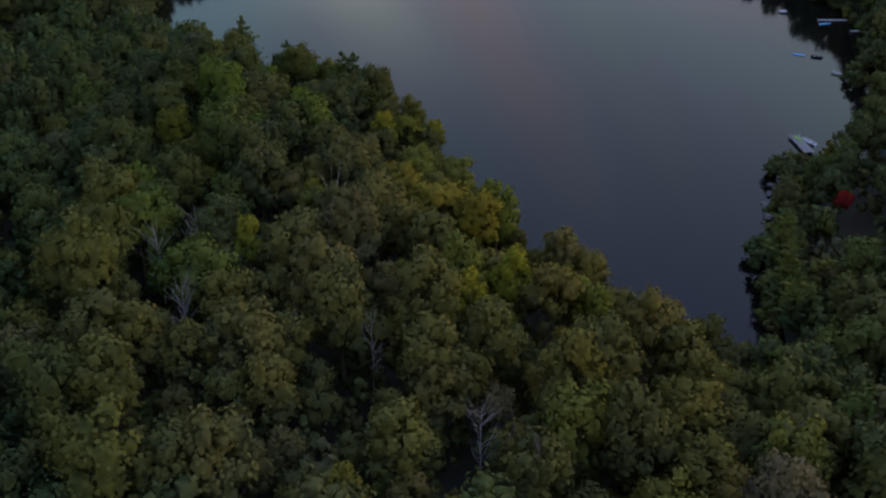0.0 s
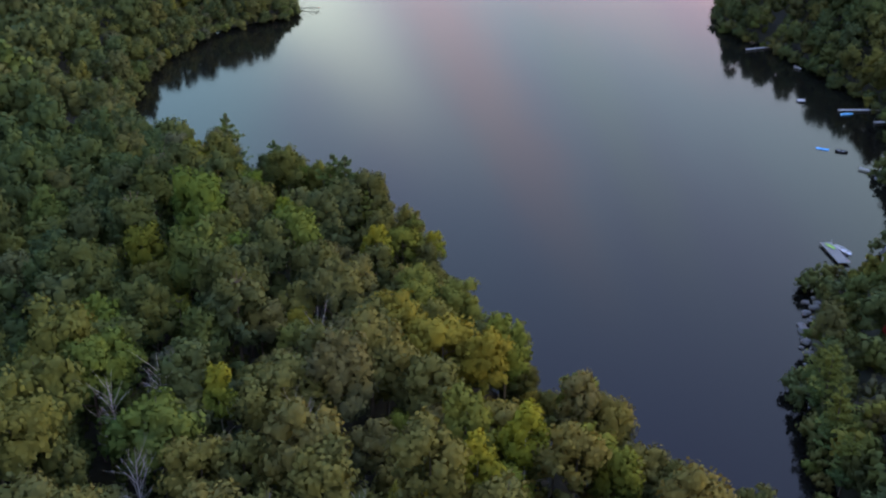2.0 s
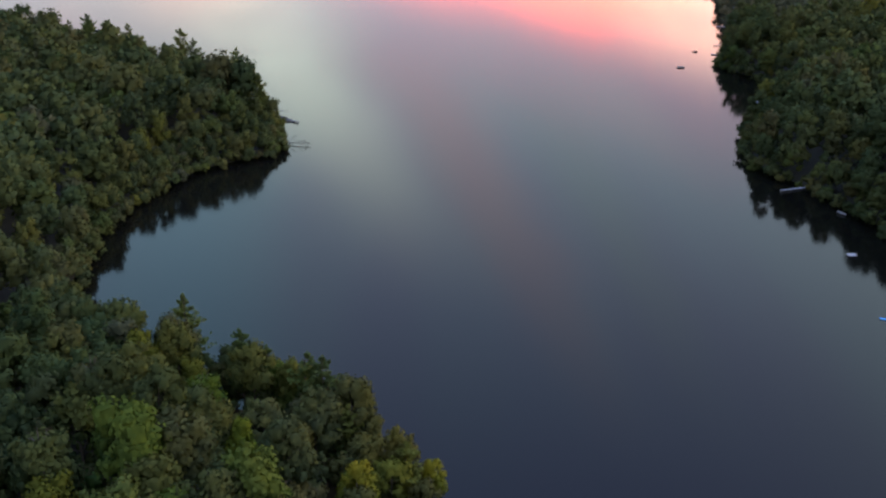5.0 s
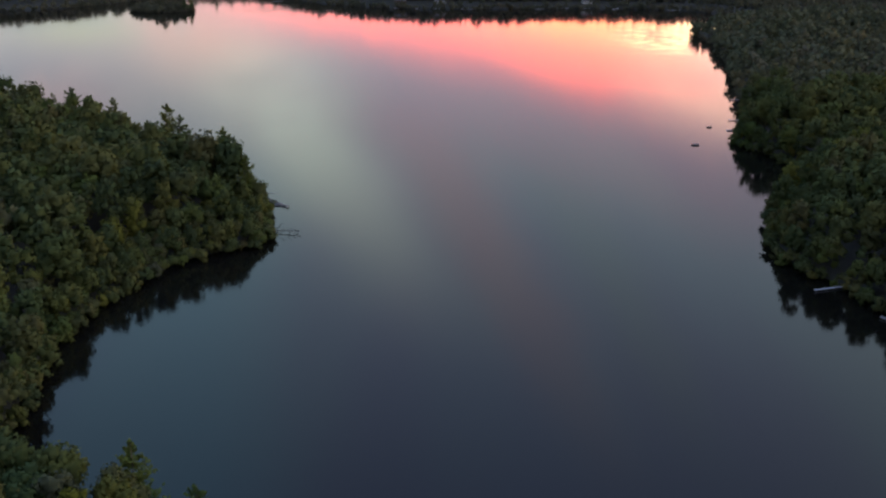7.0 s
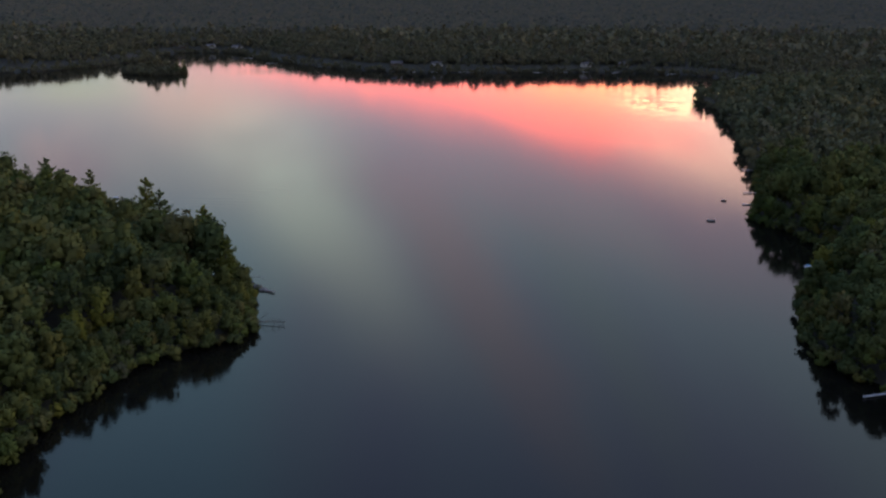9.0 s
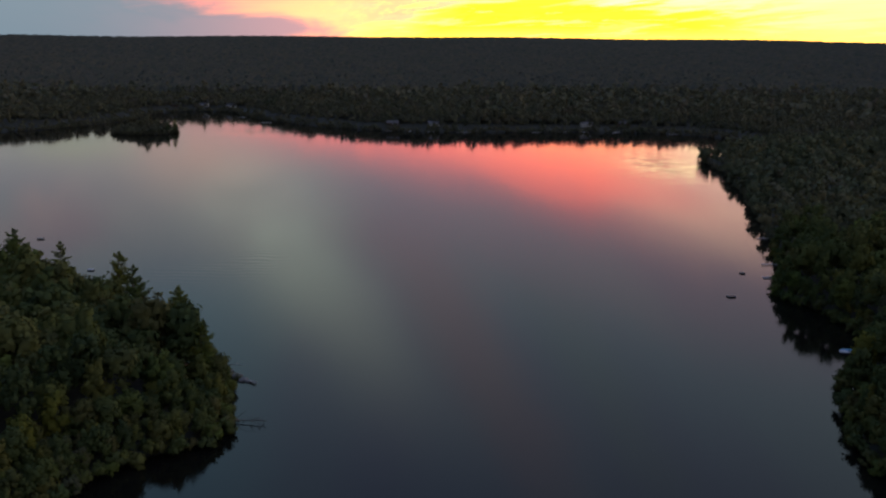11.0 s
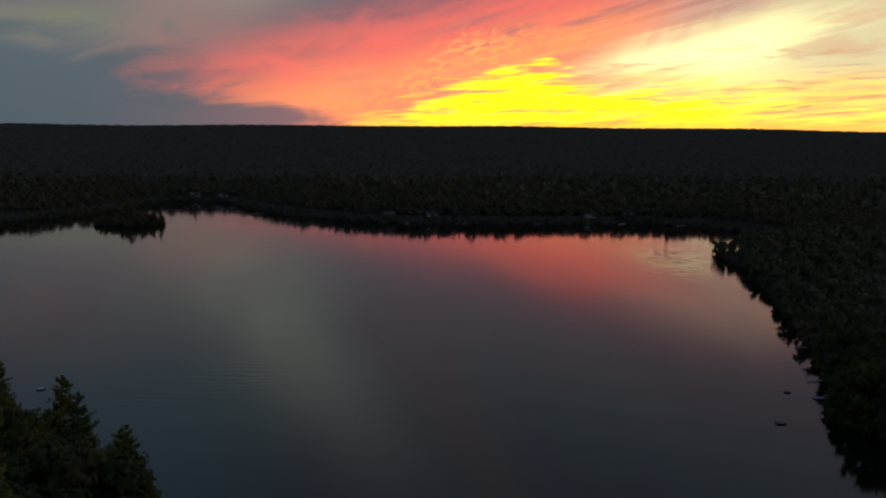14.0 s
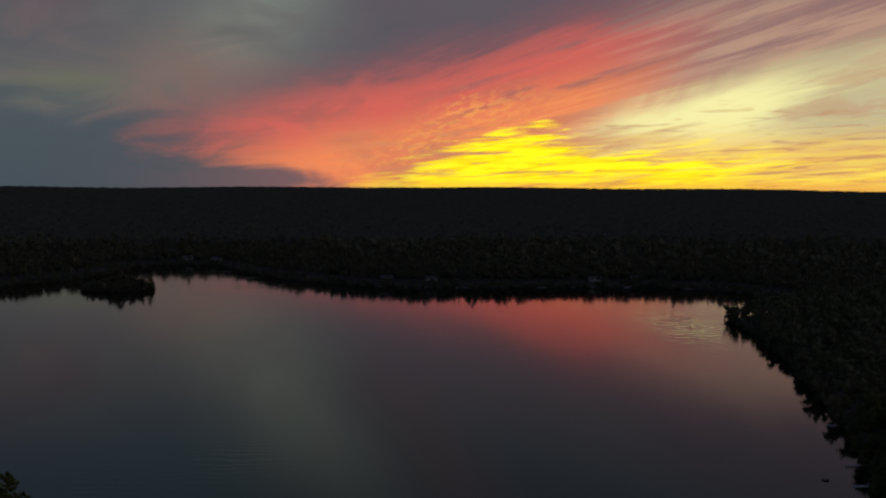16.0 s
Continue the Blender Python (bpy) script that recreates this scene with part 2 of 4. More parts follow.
# the deep yellow glow at the horizon, with pink bars of cloud across it
brim = curve((-30, 0.0), (-6, 0.0), (-2, 0.9), (0, 2.0), (3, 2.9), (6, 3.1), (9, 2.3), (12, 1.8), (18, 1.4), (24, 1.2), (40, 1.0))
ragged = N.math("ADD", N.math("ADD", EL, N.math("MULTIPLY", N.math("SUBTRACT", bars, 0.5), 4.6)), N.math("ADD", N.math("MULTIPLY", N.math("SUBTRACT", wisps, 0.5), 2.0), N.math("MULTIPLY", N.math("SUBTRACT", combed, 0.5), 3.4)))
glow = N.math("MULTIPLY", N.step(N.math("SUBTRACT", ragged, brim), 0.55, -0.65), N.math("MULTIPLY", N.step(AT, -6.0, 1.5), N.math("MULTIPLY", front, N.math("SUBTRACT", 1.0, N.math("MULTIPLY", N.step(AZ, 13.0, 22.0), 0.65)))))
fire = N.mix(N.step(wisps, 0.42, 0.60), (2.5, 2.15, 0.03), (2.2, 1.45, 0.02))
sky = N.mix(glow, sky, fire)
bar = N.math("MULTIPLY", N.step(bars, 0.51, 0.58), N.math("MULTIPLY", N.step(EL, 4.4, 2.4), N.math("MULTIPLY", N.bell(AZ, 3.0, 8.0), N.step(EL, 0.3, 0.9))))
sky = N.mix(N.math("MULTIPLY", bar, 0.75), sky, (1.30, 0.52, 0.26))
wisp = N.math("MULTIPLY", N.step(wisps, 0.57, 0.63), N.math("MULTIPLY", N.step(EL, 6.0, 3.0), N.math("MULTIPLY", N.step(AZ, -3.0, 2.0), front)))
sky = N.mix(N.math("MULTIPLY", wisp, 0.6), sky, (1.05, 0.52, 0.26))
rim = N.math("MULTIPLY", N.step(EL, 0.8, 0.1), N.math("MULTIPLY", N.step(AZ, -7.0, 4.0), front))
sky = N.mix(N.math("MULTIPLY", rim, 0.6), sky, (1.75, 0.66, 0.16))
back = N.add("ShaderNodeBackground")
N.link(sky, back.inputs[0])
out = N.add("ShaderNodeOutputWorld")
N.link(back.outputs[0], out.inputs[0])

# ---------------------------------------------------------------- materials
def material(name):
    m = bpy.data.materials.new(name)
    m.use_nodes = True
    n = Nodes(m.node_tree)
    o = n.add("ShaderNodeOutputMaterial")
    return m, n, o


def plain(name, colour, rough=0.6, metal=0.0, vary=0.15, scale=3.0, bump=0.1):
    """A painted or weathered surface with grain and stains."""
    m, n, o = material(name)
    place = n.add("ShaderNodeTexCoord").outputs["Object"]
    big, small = n.noise(place, scale, 4.0), n.noise(place, scale * 14, 3.0)
    f = n.math("MULTIPLY", n.math("ADD", n.math("SUBTRACT", big, 0.5), n.math("MULTIPLY", n.math("SUBTRACT", small, 0.5), 0.6)), vary * 4)
    c = n.mix(1.0, colour, n.mix(n.math("ADD", f, 0.5, clamp=True), (1 - vary * 1.5,) * 3, (1 + vary,) * 3), "MULTIPLY")
    b = n.add("ShaderNodeBsdfPrincipled")
    n.link(c, b.inputs["Base Color"])
    b.inputs["Roughness"].default_value, b.inputs["Metallic"].default_value = rough, metal
    k = n.add("ShaderNodeBump")
    k.inputs["Strength"].default_value, k.inputs["Distance"].default_value = bump, 0.05
    n.link(small, k.inputs["Height"])
    n.link(k.outputs[0], b.inputs["Normal"])
    n.link(b.outputs[0], o.inputs[0])
    return m


LEAF_TONES = [(0.0, (0.070, 0.090, 0.048)), (0.15, (0.101, 0.116, 0.044)), (0.33, (0.083, 0.107, 0.053)), (0.48, (0.139, 0.145, 0.048)),
              (0.62, (0.113, 0.118, 0.061)), (0.76, (0.122, 0.174, 0.038)), (0.87, (0.113, 0.118, 0.061)), (0.95, (0.171, 0.177, 0.035)), (1.0, (0.111, 0.116, 0.093))]
WOODS_TONES = [(0.0, (0.070, 0.094, 0.043)), (0.15, (0.094, 0.115, 0.043)), (0.33, (0.083, 0.112, 0.046)), (0.48, (0.125, 0.137, 0.043)),
               (0.62, (0.106, 0.115, 0.049)), (0.76, (0.109, 0.144, 0.040)), (0.87, (0.126, 0.117, 0.049)), (0.95, (0.149, 0.155, 0.034)), (1.0, (0.113, 0.115, 0.069))]
NEEDLE_TONES = [(0.0, (0.083, 0.122, 0.051)), (0.5, (0.108, 0.149, 0.051)), (1.0, (0.137, 0.165, 0.051))]


def foliage(name, tones, per_object):
    """Leaves: the tone of the whole tree, and of each leaf spray a little."""
    m, n, o = material(name)
    if per_object:
        tree = n.add("ShaderNodeObjectInfo").outputs["Random"]
    else:
        a = n.add("ShaderNodeAttribute")
        a.attribute_name = "tone"
        tree = a.outputs["Fac"]
    geo = n.add("ShaderNodeNewGeometry")
    # light painted into leaves: yellower towards the headland's open east shore, dark blue-green west
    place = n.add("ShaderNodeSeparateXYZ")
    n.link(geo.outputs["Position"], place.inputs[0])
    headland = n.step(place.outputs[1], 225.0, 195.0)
    # turned weights the painted light on the east side
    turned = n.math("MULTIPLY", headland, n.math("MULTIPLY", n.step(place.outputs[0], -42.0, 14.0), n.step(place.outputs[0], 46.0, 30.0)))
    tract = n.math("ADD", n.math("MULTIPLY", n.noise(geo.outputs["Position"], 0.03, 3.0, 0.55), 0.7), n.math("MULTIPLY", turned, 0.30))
    # shady weights the painted shade on the west side
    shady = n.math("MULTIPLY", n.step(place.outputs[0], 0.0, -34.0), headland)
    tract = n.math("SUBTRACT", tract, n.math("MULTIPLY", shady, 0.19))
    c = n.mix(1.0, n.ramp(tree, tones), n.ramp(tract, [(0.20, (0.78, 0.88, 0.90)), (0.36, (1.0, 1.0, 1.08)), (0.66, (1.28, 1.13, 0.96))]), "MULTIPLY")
    spray = geo.outputs["Random Per Island"]
    c = n.mix(1.0, c, n.ramp(spray, [(0.0, (0.93, 0.94, 0.95)), (0.55, (1.0, 1.0, 1.0)), (1.0, (1.08, 1.07, 1.01))]), "MULTIPLY")
    patch = n.noise(geo.outputs["Position"], 0.35, 2.0)
    c = n.mix(1.0, c, n.ramp(patch, [(0.3, (0.84, 0.88, 0.94)), (0.7, (1.14, 1.10, 0.97))]), "MULTIPLY")
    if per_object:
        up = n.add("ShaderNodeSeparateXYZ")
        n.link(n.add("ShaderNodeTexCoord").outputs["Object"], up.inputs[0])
        # warm light painted on crown tops, cool shade on the leaves below
        lit_top = n.math("ADD", up.outputs[2], n.math("MULTIPLY", n.math("SUBTRACT", patch, 0.5), 6.0))
        c = n.mix(n.step(lit_top, 2.0, 8.0), n.mix(1.0, c, (0.85, 1.0, 1.14), "MULTIPLY"), n.mix(1.0, c, (1.16, 1.05, 0.84), "MULTIPLY"))
    d, t, mixer = n.add("ShaderNodeBsdfDiffuse"), n.add("ShaderNodeBsdfTranslucent"), n.add("ShaderNodeMixShader")
    n.link(c, d.inputs[0]), n.link(c, t.inputs[0])
    mixer.inputs[0].default_value = 0.28
    n.link(d.outputs[0], mixer.inputs[1]), n.link(t.outputs[0], mixer.inputs[2])
    n.link(mixer.outputs[0], o.inputs[0])
    return m


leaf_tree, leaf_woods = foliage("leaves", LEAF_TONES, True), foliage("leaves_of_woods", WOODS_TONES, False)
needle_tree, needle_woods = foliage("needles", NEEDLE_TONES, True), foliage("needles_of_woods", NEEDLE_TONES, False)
# far leaves lifted and browned: distance haze put into their base colour
FAR_TONES = [(0.0, (0.110, 0.113, 0.074)), (0.3, (0.141, 0.137, 0.083)), (0.6, (0.125, 0.128, 0.085)), (0.85, (0.157, 0.143, 0.087)), (1.0, (0.146, 0.132, 0.094))]
HILL_TONES = [(0.0, (0.107, 0.122, 0.076)), (0.3, (0.139, 0.146, 0.081)), (0.6, (0.126, 0.138, 0.082)), (0.85, (0.166, 0.157, 0.083)), (1.0, (0.152, 0.148, 0.098))]
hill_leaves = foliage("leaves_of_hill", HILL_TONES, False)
hazy_woods = foliage("hazy_far_leaves", FAR_TONES, False)
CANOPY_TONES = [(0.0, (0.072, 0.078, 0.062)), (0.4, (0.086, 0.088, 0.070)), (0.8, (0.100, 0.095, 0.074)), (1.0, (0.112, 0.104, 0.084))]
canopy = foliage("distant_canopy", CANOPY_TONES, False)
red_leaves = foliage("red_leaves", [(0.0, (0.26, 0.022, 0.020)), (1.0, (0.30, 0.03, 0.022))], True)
bark = plain("bark", (0.11, 0.09, 0.075), 0.9, vary=0.3, scale=2.0, bump=0.6)
dead_wood = plain("bleached_wood", (0.36, 0.345, 0.33), 0.8, vary=0.2, scale=2.0, bump=0.4)
soil = plain("forest_floor", (0.030, 0.031, 0.019), 0.95, vary=0.35, scale=0.15, bump=0.8)

water_mat, n, o = material("lake_water")
b = n.add("ShaderNodeBsdfPrincipled")
b.inputs["Base Color"].default_value = (0.0045, 0.0045, 0.004, 1)
b.inputs["Roughness"].default_value, b.inputs["IOR"].default_value = 0.065, 1.333
b.inputs["Specular IOR Level"].default_value = 0.38
pos = n.add("ShaderNodeNewGeometry").outputs["Position"]
split = n.add("ShaderNodeSeparateXYZ")
n.link(pos, split.inputs[0])
px, py = split.outputs[0], split.outputs[1]
wander = n.noise(pos, 0.05, 2.0)
height = n.math("MULTIPLY", n.noise(pos, 0.9, 3.0), 0.006)


def ripple_patch(cx, cy, rx, ry, dx2, dy2, length, high):
    """A breath of wind: low waves that fade out round a place."""
    mask = n.math("MULTIPLY", n.bell(px, cx, rx), n.bell(py, cy, ry))
    along = n.math("ADD", n.math("ADD", n.math("MULTIPLY", px, dx2), n.math("MULTIPLY", py, dy2)), n.math("MULTIPLY", wander, length * 2.5))
    wave = n.math("SINE", n.math("MULTIPLY", along, 6.2832 / length))
    return n.math("MULTIPLY", n.math("MULTIPLY", wave, mask), high)


for patch in ((-98, 500, 18, 22, 0.05, 1.0, 4.6, 0.014), (-72, 525, 16, 26, -0.05, 1.0, 5.2, 0.014), (150, 840, 30, 90, 0.5, 0.86, 9.0, 0.042), (-175, 1080, 30, 40, 0.3, 0.95, 8.0, 0.022)):
    height = n.math("ADD", height, ripple_patch(*patch))
k = n.add("ShaderNodeBump")
k.inputs["Strength"].default_value, k.inputs["Distance"].default_value = 1.0, 1.0
n.link(height, k.inputs["Height"])
n.link(k.outputs[0], b.inputs["Normal"])
n.link(b.outputs[0], o.inputs[0])

# ---------------------------------------------------------------- mesh helpers
def mesh_of(name, verts, quads, mat, tone=None, smooth=False, normals=None):
    """A mesh from arrays of points and four-cornered faces."""
    me = bpy.data.meshes.new(name)
    me.vertices.add(len(verts))
    me.vertices.foreach_set("co", np.asarray(verts, np.float32).ravel())
    me.loops.add(len(quads) * 4)
    me.loops.foreach_set("vertex_index", np.asarray(quads, np.int32).ravel())
    me.polygons.add(len(quads))
    me.polygons.foreach_set("loop_start", np.arange(0, len(quads) * 4, 4, dtype=np.int32))
    me.polygons.foreach_set("use_smooth", np.full(len(quads), smooth))
    if tone is not None:
        me.attributes.new("tone", "FLOAT", "POINT").data.foreach_set("value", np.asarray(tone, np.float32))
    me.materials.append(mat)
    me.update(calc_edges=True)
    if normals is not None:
        me.normals_split_custom_set_from_vertices(np.asarray(normals, np.float32))
    return me


def part(name, bm, mat, parent=None, label=""):
    me = bpy.data.meshes.new(name)
    bm.to_mesh(me)
    bm.free()
    me.materials.append(mat)
    ob = new(name, me)
    ob.parent = parent
    return tagged(ob, label)


def joined(pieces):
    """Several (points, quads) as one."""
    vs, qs, base = [], [], 0
    for v, q in pieces:
        vs.append(v)
        qs.append(q + base)
        base += len(v)
    return np.concatenate(vs), np.concatenate(qs)


def tube(points, radii, sides=6):
    """A tapered limb along a line of points."""
    points = np.asarray(points, float)
    rings = []
    for i, p in enumerate(points):
        d = points[min(i + 1, len(points) - 1)] - points[max(i - 1, 0)]
        d /= np.linalg.norm(d)
        a = np.cross(d, (0.31, 0.95, 0.05))
        a /= np.linalg.norm(a)
        b2 = np.cross(d, a)
        ang = np.arange(sides) * 2 * math.pi / sides
        rings.append(p + radii[i] * (np.cos(ang)[:, None] * a + np.sin(ang)[:, None] * b2))
    v = np.concatenate(rings)
    q = [(i * sides + j, i * sides + (j + 1) % sides, (i + 1) * sides + (j + 1) % sides, (i + 1) * sides + j)
         for i in range(len(points) - 1) for j in range(sides)]
    return v, np.array(q)


def lump(cuts=2):
    """A unit ball of four-cornered faces, without its underside."""
    vs, qs = [], []
    t = np.tan((np.arange(cuts + 1) / cuts - 0.5) * math.pi / 2)
    for axis, sign in ((0, 1), (0, -1), (1, 1), (1, -1), (2, 1)):
        base = len(vs)
        for u in t:
            for w in t:
                p = [u, w]
                p.insert(axis, sign)
                p = np.array(p)
                vs.append(p / np.linalg.norm(p))
        for i in range(cuts):
            for j in range(cuts):
                a = base + i * (cuts + 1) + j
                quad = [a, a + 1, a + cuts + 2, a + cuts + 1]
                p = [vs[k] for k in quad]
                outward = np.dot(np.cross(p[1] - p[0], p[2] - p[0]), p[0] + p[2]) > 0
                qs.append(quad if outward else quad[::-1])
    return np.array(vs), np.array(qs)


def sprays(rng, at, normal, size):
    """Small leaf sprays: one leaning square at each place."""
    n = len(at)
    normal = normal / np.linalg.norm(normal, axis=1)[:, None]
    side = np.cross(normal, rng.normal(size=(n, 3)))
    side /= np.linalg.norm(side, axis=1)[:, None] + 1e-9
    other = np.cross(normal, side)
    s = (size * rng.uniform(0.65, 1.3, n))[:, None]
    r = rng.uniform(0.6, 1.0, (n, 1))
    v = np.stack([at - side * s, at - other * s * r, at + side * s, at + other * s * r], 1).reshape(-1, 3)
    return v, np.arange(4 * n).reshape(-1, 4)


def broadleaf_crown(seed, lobes, leaves, size, radius=3.4, height=8.0, cuts=2):
    """A dome of many leafy lobes with gaps between; its foot is at z = 0."""
    rng = np.random.default_rng(seed)
    d = rng.normal(size=(lobes * 4, 3))
    d /= np.linalg.norm(d, axis=1)[:, None]
    d = d[d[:, 2] > -0.45][:lobes]
    k = len(d)
    reach = rng.uniform(0.42, 0.80, k)[:, None]
    mid = height * 0.48
    c = d * np.array([radius, radius, height * 0.5]) * reach + [0, 0, mid]
    r = radius * rng.uniform(0.17, 0.40, k) * (1.0 if lobes > 35 else 1.18)
    pick = rng.choice(k, leaves * 2, p=r ** 2 / (r ** 2).sum())
    n = rng.normal(size=(leaves * 2, 3)) + d[pick] * 0.6 + [0, 0, 0.2]
    n /= np.linalg.norm(n, axis=1)[:, None]
    at = c[pick] + n * (r[pick] * rng.uniform(0.66, 1.22, leaves * 2))[:, None]
    gap = np.linalg.norm(at[:, None] - c[None], axis=2) / r[None]
    gap[np.arange(len(at)), pick] = 9
    ok = np.nonzero(gap.min(1) > 0.8)[0][:leaves]
    v, q = sprays(rng, at[ok], n[ok] + rng.normal(size=(len(ok), 3)) * 0.5, size)
    lv, lq = lump(cuts)
    pieces, turned = [(v, q)], [np.repeat(n[ok] + rng.normal(size=(len(ok), 3)) * 0.34, 4, axis=0)]
    for i in range(k):
        pieces.append((lv * (r[i] * 0.79 * rng.uniform(0.7, 1.2, (len(lv), 1))) + c[i], lq))
        turned.append(lv)
    v, q = joined(pieces)
    whole = (v - [0, 0, mid * 0.8]) / [radius, radius, height * 0.5]
    nr = np.concatenate(turned) * 0.75 + whole * 0.85
    return v, q, nr / (np.linalg.norm(nr, axis=1)[:, None] + 1e-6)


def pine_crown(seed, whorls, per_bough, size, height=13.0, radius=3.0):
    """Uneven tiers of flat boughs round a straight stem; its foot is at z = 0."""
    rng = np.random.default_rng(seed)
    out = []
    for i in range(whorls):
        f = i / (whorls - 1)
        z = height * (0.06 + 0.92 * f)
        long = radius * (1 - f) ** 0.5 * rng.uniform(0.55, 1.2) + 0.35
        boughs = 6 if f < 0.7 else 4
        for b in range(boughs):
            if rng.random() < 0.16:
                continue
            a = rng.uniform(0, 2 * math.pi) if boughs < 5 else 2 * math.pi * (b + rng.uniform(-0.4, 0.4)) / boughs
            ll = long * rng.uniform(0.6, 1.15)
            u = rng.uniform(0.18, 1.0, per_bough)
            w = rng.normal(size=per_bough) * 0.22 * ll * (1.1 - 0.6 * u)
            at = np.stack([np.cos(a) * u * ll - np.sin(a) * w, np.sin(a) * u * ll + np.cos(a) * w,
                           z + u * u * ll * rng.uniform(0.1, 0.55) + rng.normal(size=per_bough) * 0.12], 1)
            out.append(sprays(rng, at, np.array([0, 0, 1.0]) + rng.normal(size=(per_bough, 3)) * 0.5, size))
    tip = rng.normal(size=(12, 3)) * [0.16, 0.16, 0.5] + [0, 0, height * 0.96]
    out.append(sprays(rng, tip, rng.normal(size=(12, 3)), size * 0.7))
    return joined(out)


def trunk_mesh(seed, height, thick, limbs, reach, mat, name, forked=False):
    rng = np.random.default_rng(seed)
    bend = np.cumsum(rng.normal(size=(5, 2)) * 0.12, axis=0)
    line = [(bend[i][0] * (i > 0), bend[i][1] * (i > 0), height * i / 4 - 0.6 * (i == 0)) for i in range(5)]
    pieces = [tube(line, [thick, thick * 0.8, thick * 0.6, thick * 0.42, thick * 0.12], 7)]
    for _ in range(limbs):
        f = rng.uniform(0.35, 0.9)
        i = min(int(f * 4), 3)
        p0 = np.array(line[i]) * (1 - (f * 4 - i)) + np.array(line[i + 1]) * (f * 4 - i)
        a, ll = rng.uniform(0, 2 * math.pi), reach * rng.uniform(0.5, 1.0) * (0.75 if forked else 1.25 - f)
        d = np.array([math.cos(a), math.sin(a), rng.uniform(0.5, 1.1) + 0.7 * forked])
        p1 = p0 + d * ll * 0.55
        p2 = p1 + (d + rng.normal(size=3) * 0.35) * ll * 0.5
        pieces.append(tube([p0, p1, p2], [thick * 0.34, thick * 0.2, thick * 0.05], 4))
        for at in (p1, (p0 + p1) / 2, (p1 + p2) / 2):
            p3 = at + (d + rng.normal(size=3) * 0.7) * ll * 0.35
            pieces.append(tube([at, p3], [thick * 0.15, thick * 0.04], 3))
    v, q = joined(pieces)
    return mesh_of(name, v, q, mat, smooth=True)


# ---------------------------------------------------------------- the lay of the land
LAKE = np.array([(41, 99), (43.8, 103), (45.5, 108), (48, 121), (49.5, 129), (52, 138), (55.5, 152), (59, 161), (66, 167), (75, 172), (84, 181), (92.5, 193), (95, 202), (91.5, 207), (91.5, 212), (97, 216), (102, 230), (107, 247), (106, 261),
                 (103, 275), (101, 283), (99, 294), (96, 308), (91, 317), (88, 327), (88, 338), (91, 350), (97, 368), (103, 385), (113, 398), (123, 415), (124, 434), (121, 452), (115, 466),
                 (115, 480), (120, 490), (127, 505), (133, 529), (140, 560), (152, 620), (170, 705), (178, 762), (186, 800), (187, 850), (188, 886), (200, 896), (240, 940), (262, 990), (255, 1050),
                 (225, 1090), (196, 1098), (159, 1112), (106, 1101), (56, 1096), (12, 1094), (-42, 1100), (-67, 1104), (-116, 1140), (-167, 1196), (-204, 1245), (-236, 1315),
                 (-262, 1345), (-300, 1345), (-326, 1310), (-325, 1200), (-345, 1140), (-370, 1085), (-420, 1050), (-520, 990), (-560, 860), (-480, 700), (-330, 590), (-205, 520),
                 (-146, 480), (-113, 450), (-88, 420), (-71, 399), (-61, 389), (-56, 378), (-52.5, 362), (-50.5, 350), (-50, 341), (-57, 335), (-66, 328.5), (-71.5, 318), (-75.5, 306), (-80, 290), (-80.5, 269), (-77, 251),
                 (-75, 236), (-73, 222), (-66, 210), (-54, 203), (-44, 201), (-32.5, 195), (-22.8, 188.5), (-15.5, 183), (-8.5, 170.5), (-2.8, 160.8), (1.5, 149), (6.0, 137.2), (12.5, 125), (18, 117.5), (22.5, 111),
                 (26.5, 104.5), (31, 99.5), (35, 97.5), (38, 97.5)], float)
ISLAND = (-272.0, 1068.0, 31.0, 25.0)


def inland(p):
    """Metres from the shore, positive on land."""
    p = np.atleast_2d(np.asarray(p, float))
    a, b2 = LAKE, np.roll(LAKE, -1, 0)
    best, inside = np.full(len(p), 1e9), np.zeros(len(p), bool)
    for (x0, y0), (x1, y1) in zip(a, b2):
        ex, ey = x1 - x0, y1 - y0
        t = np.clip(((p[:, 0] - x0) * ex + (p[:, 1] - y0) * ey) / (ex * ex + ey * ey), 0, 1)
        best = np.minimum(best, np.hypot(p[:, 0] - x0 - t * ex, p[:, 1] - y0 - t * ey))
        if y0 != y1:
            inside ^= ((y0 > p[:, 1]) != (y1 > p[:, 1])) & (p[:, 0] < (x1 - x0) * (p[:, 1] - y0) / (y1 - y0) + x0)
    d = np.where(inside, -best, best)
    cx, cy, rx, ry = ISLAND
    isle = (1 - np.hypot((p[:, 0] - cx) / rx, (p[:, 1] - cy) / ry)) * ry
    return np.maximum(d, isle)


def ground_z(p):
    """Height of the ground: banks, the knoll of the near headland, and land that rises slowly to the horizon."""
    p = np.atleast_2d(np.asarray(p, float))
    d = inland(p) - 1.3
    far = np.hypot(p[:, 0], p[:, 1])
    bank = np.where(d > 0, 0.1 + 0.5 * (1 - np.exp(-d / 3.0)) + 6.0 * (1 - np.exp(-np.maximum(d - 2, 0) / 26.0)), np.maximum(d * 0.35, -4.0))
    hills = 6 * np.sin(p[:, 0] / 610 + 1.1) * np.sin(p[:, 1] / 540) + 3 * np.sin(p[:, 0] / 170) * np.sin(p[:, 1] / 230 + 0.6)
    rise = 76.0 * np.clip((far - 1300) / 3500, 0, 1) ** 1.0
    return bank + np.where(d > 0, (hills * np.clip((far - 700) / 900, 0, 1) + rise) * np.clip(d / 150, 0, 1), 0)


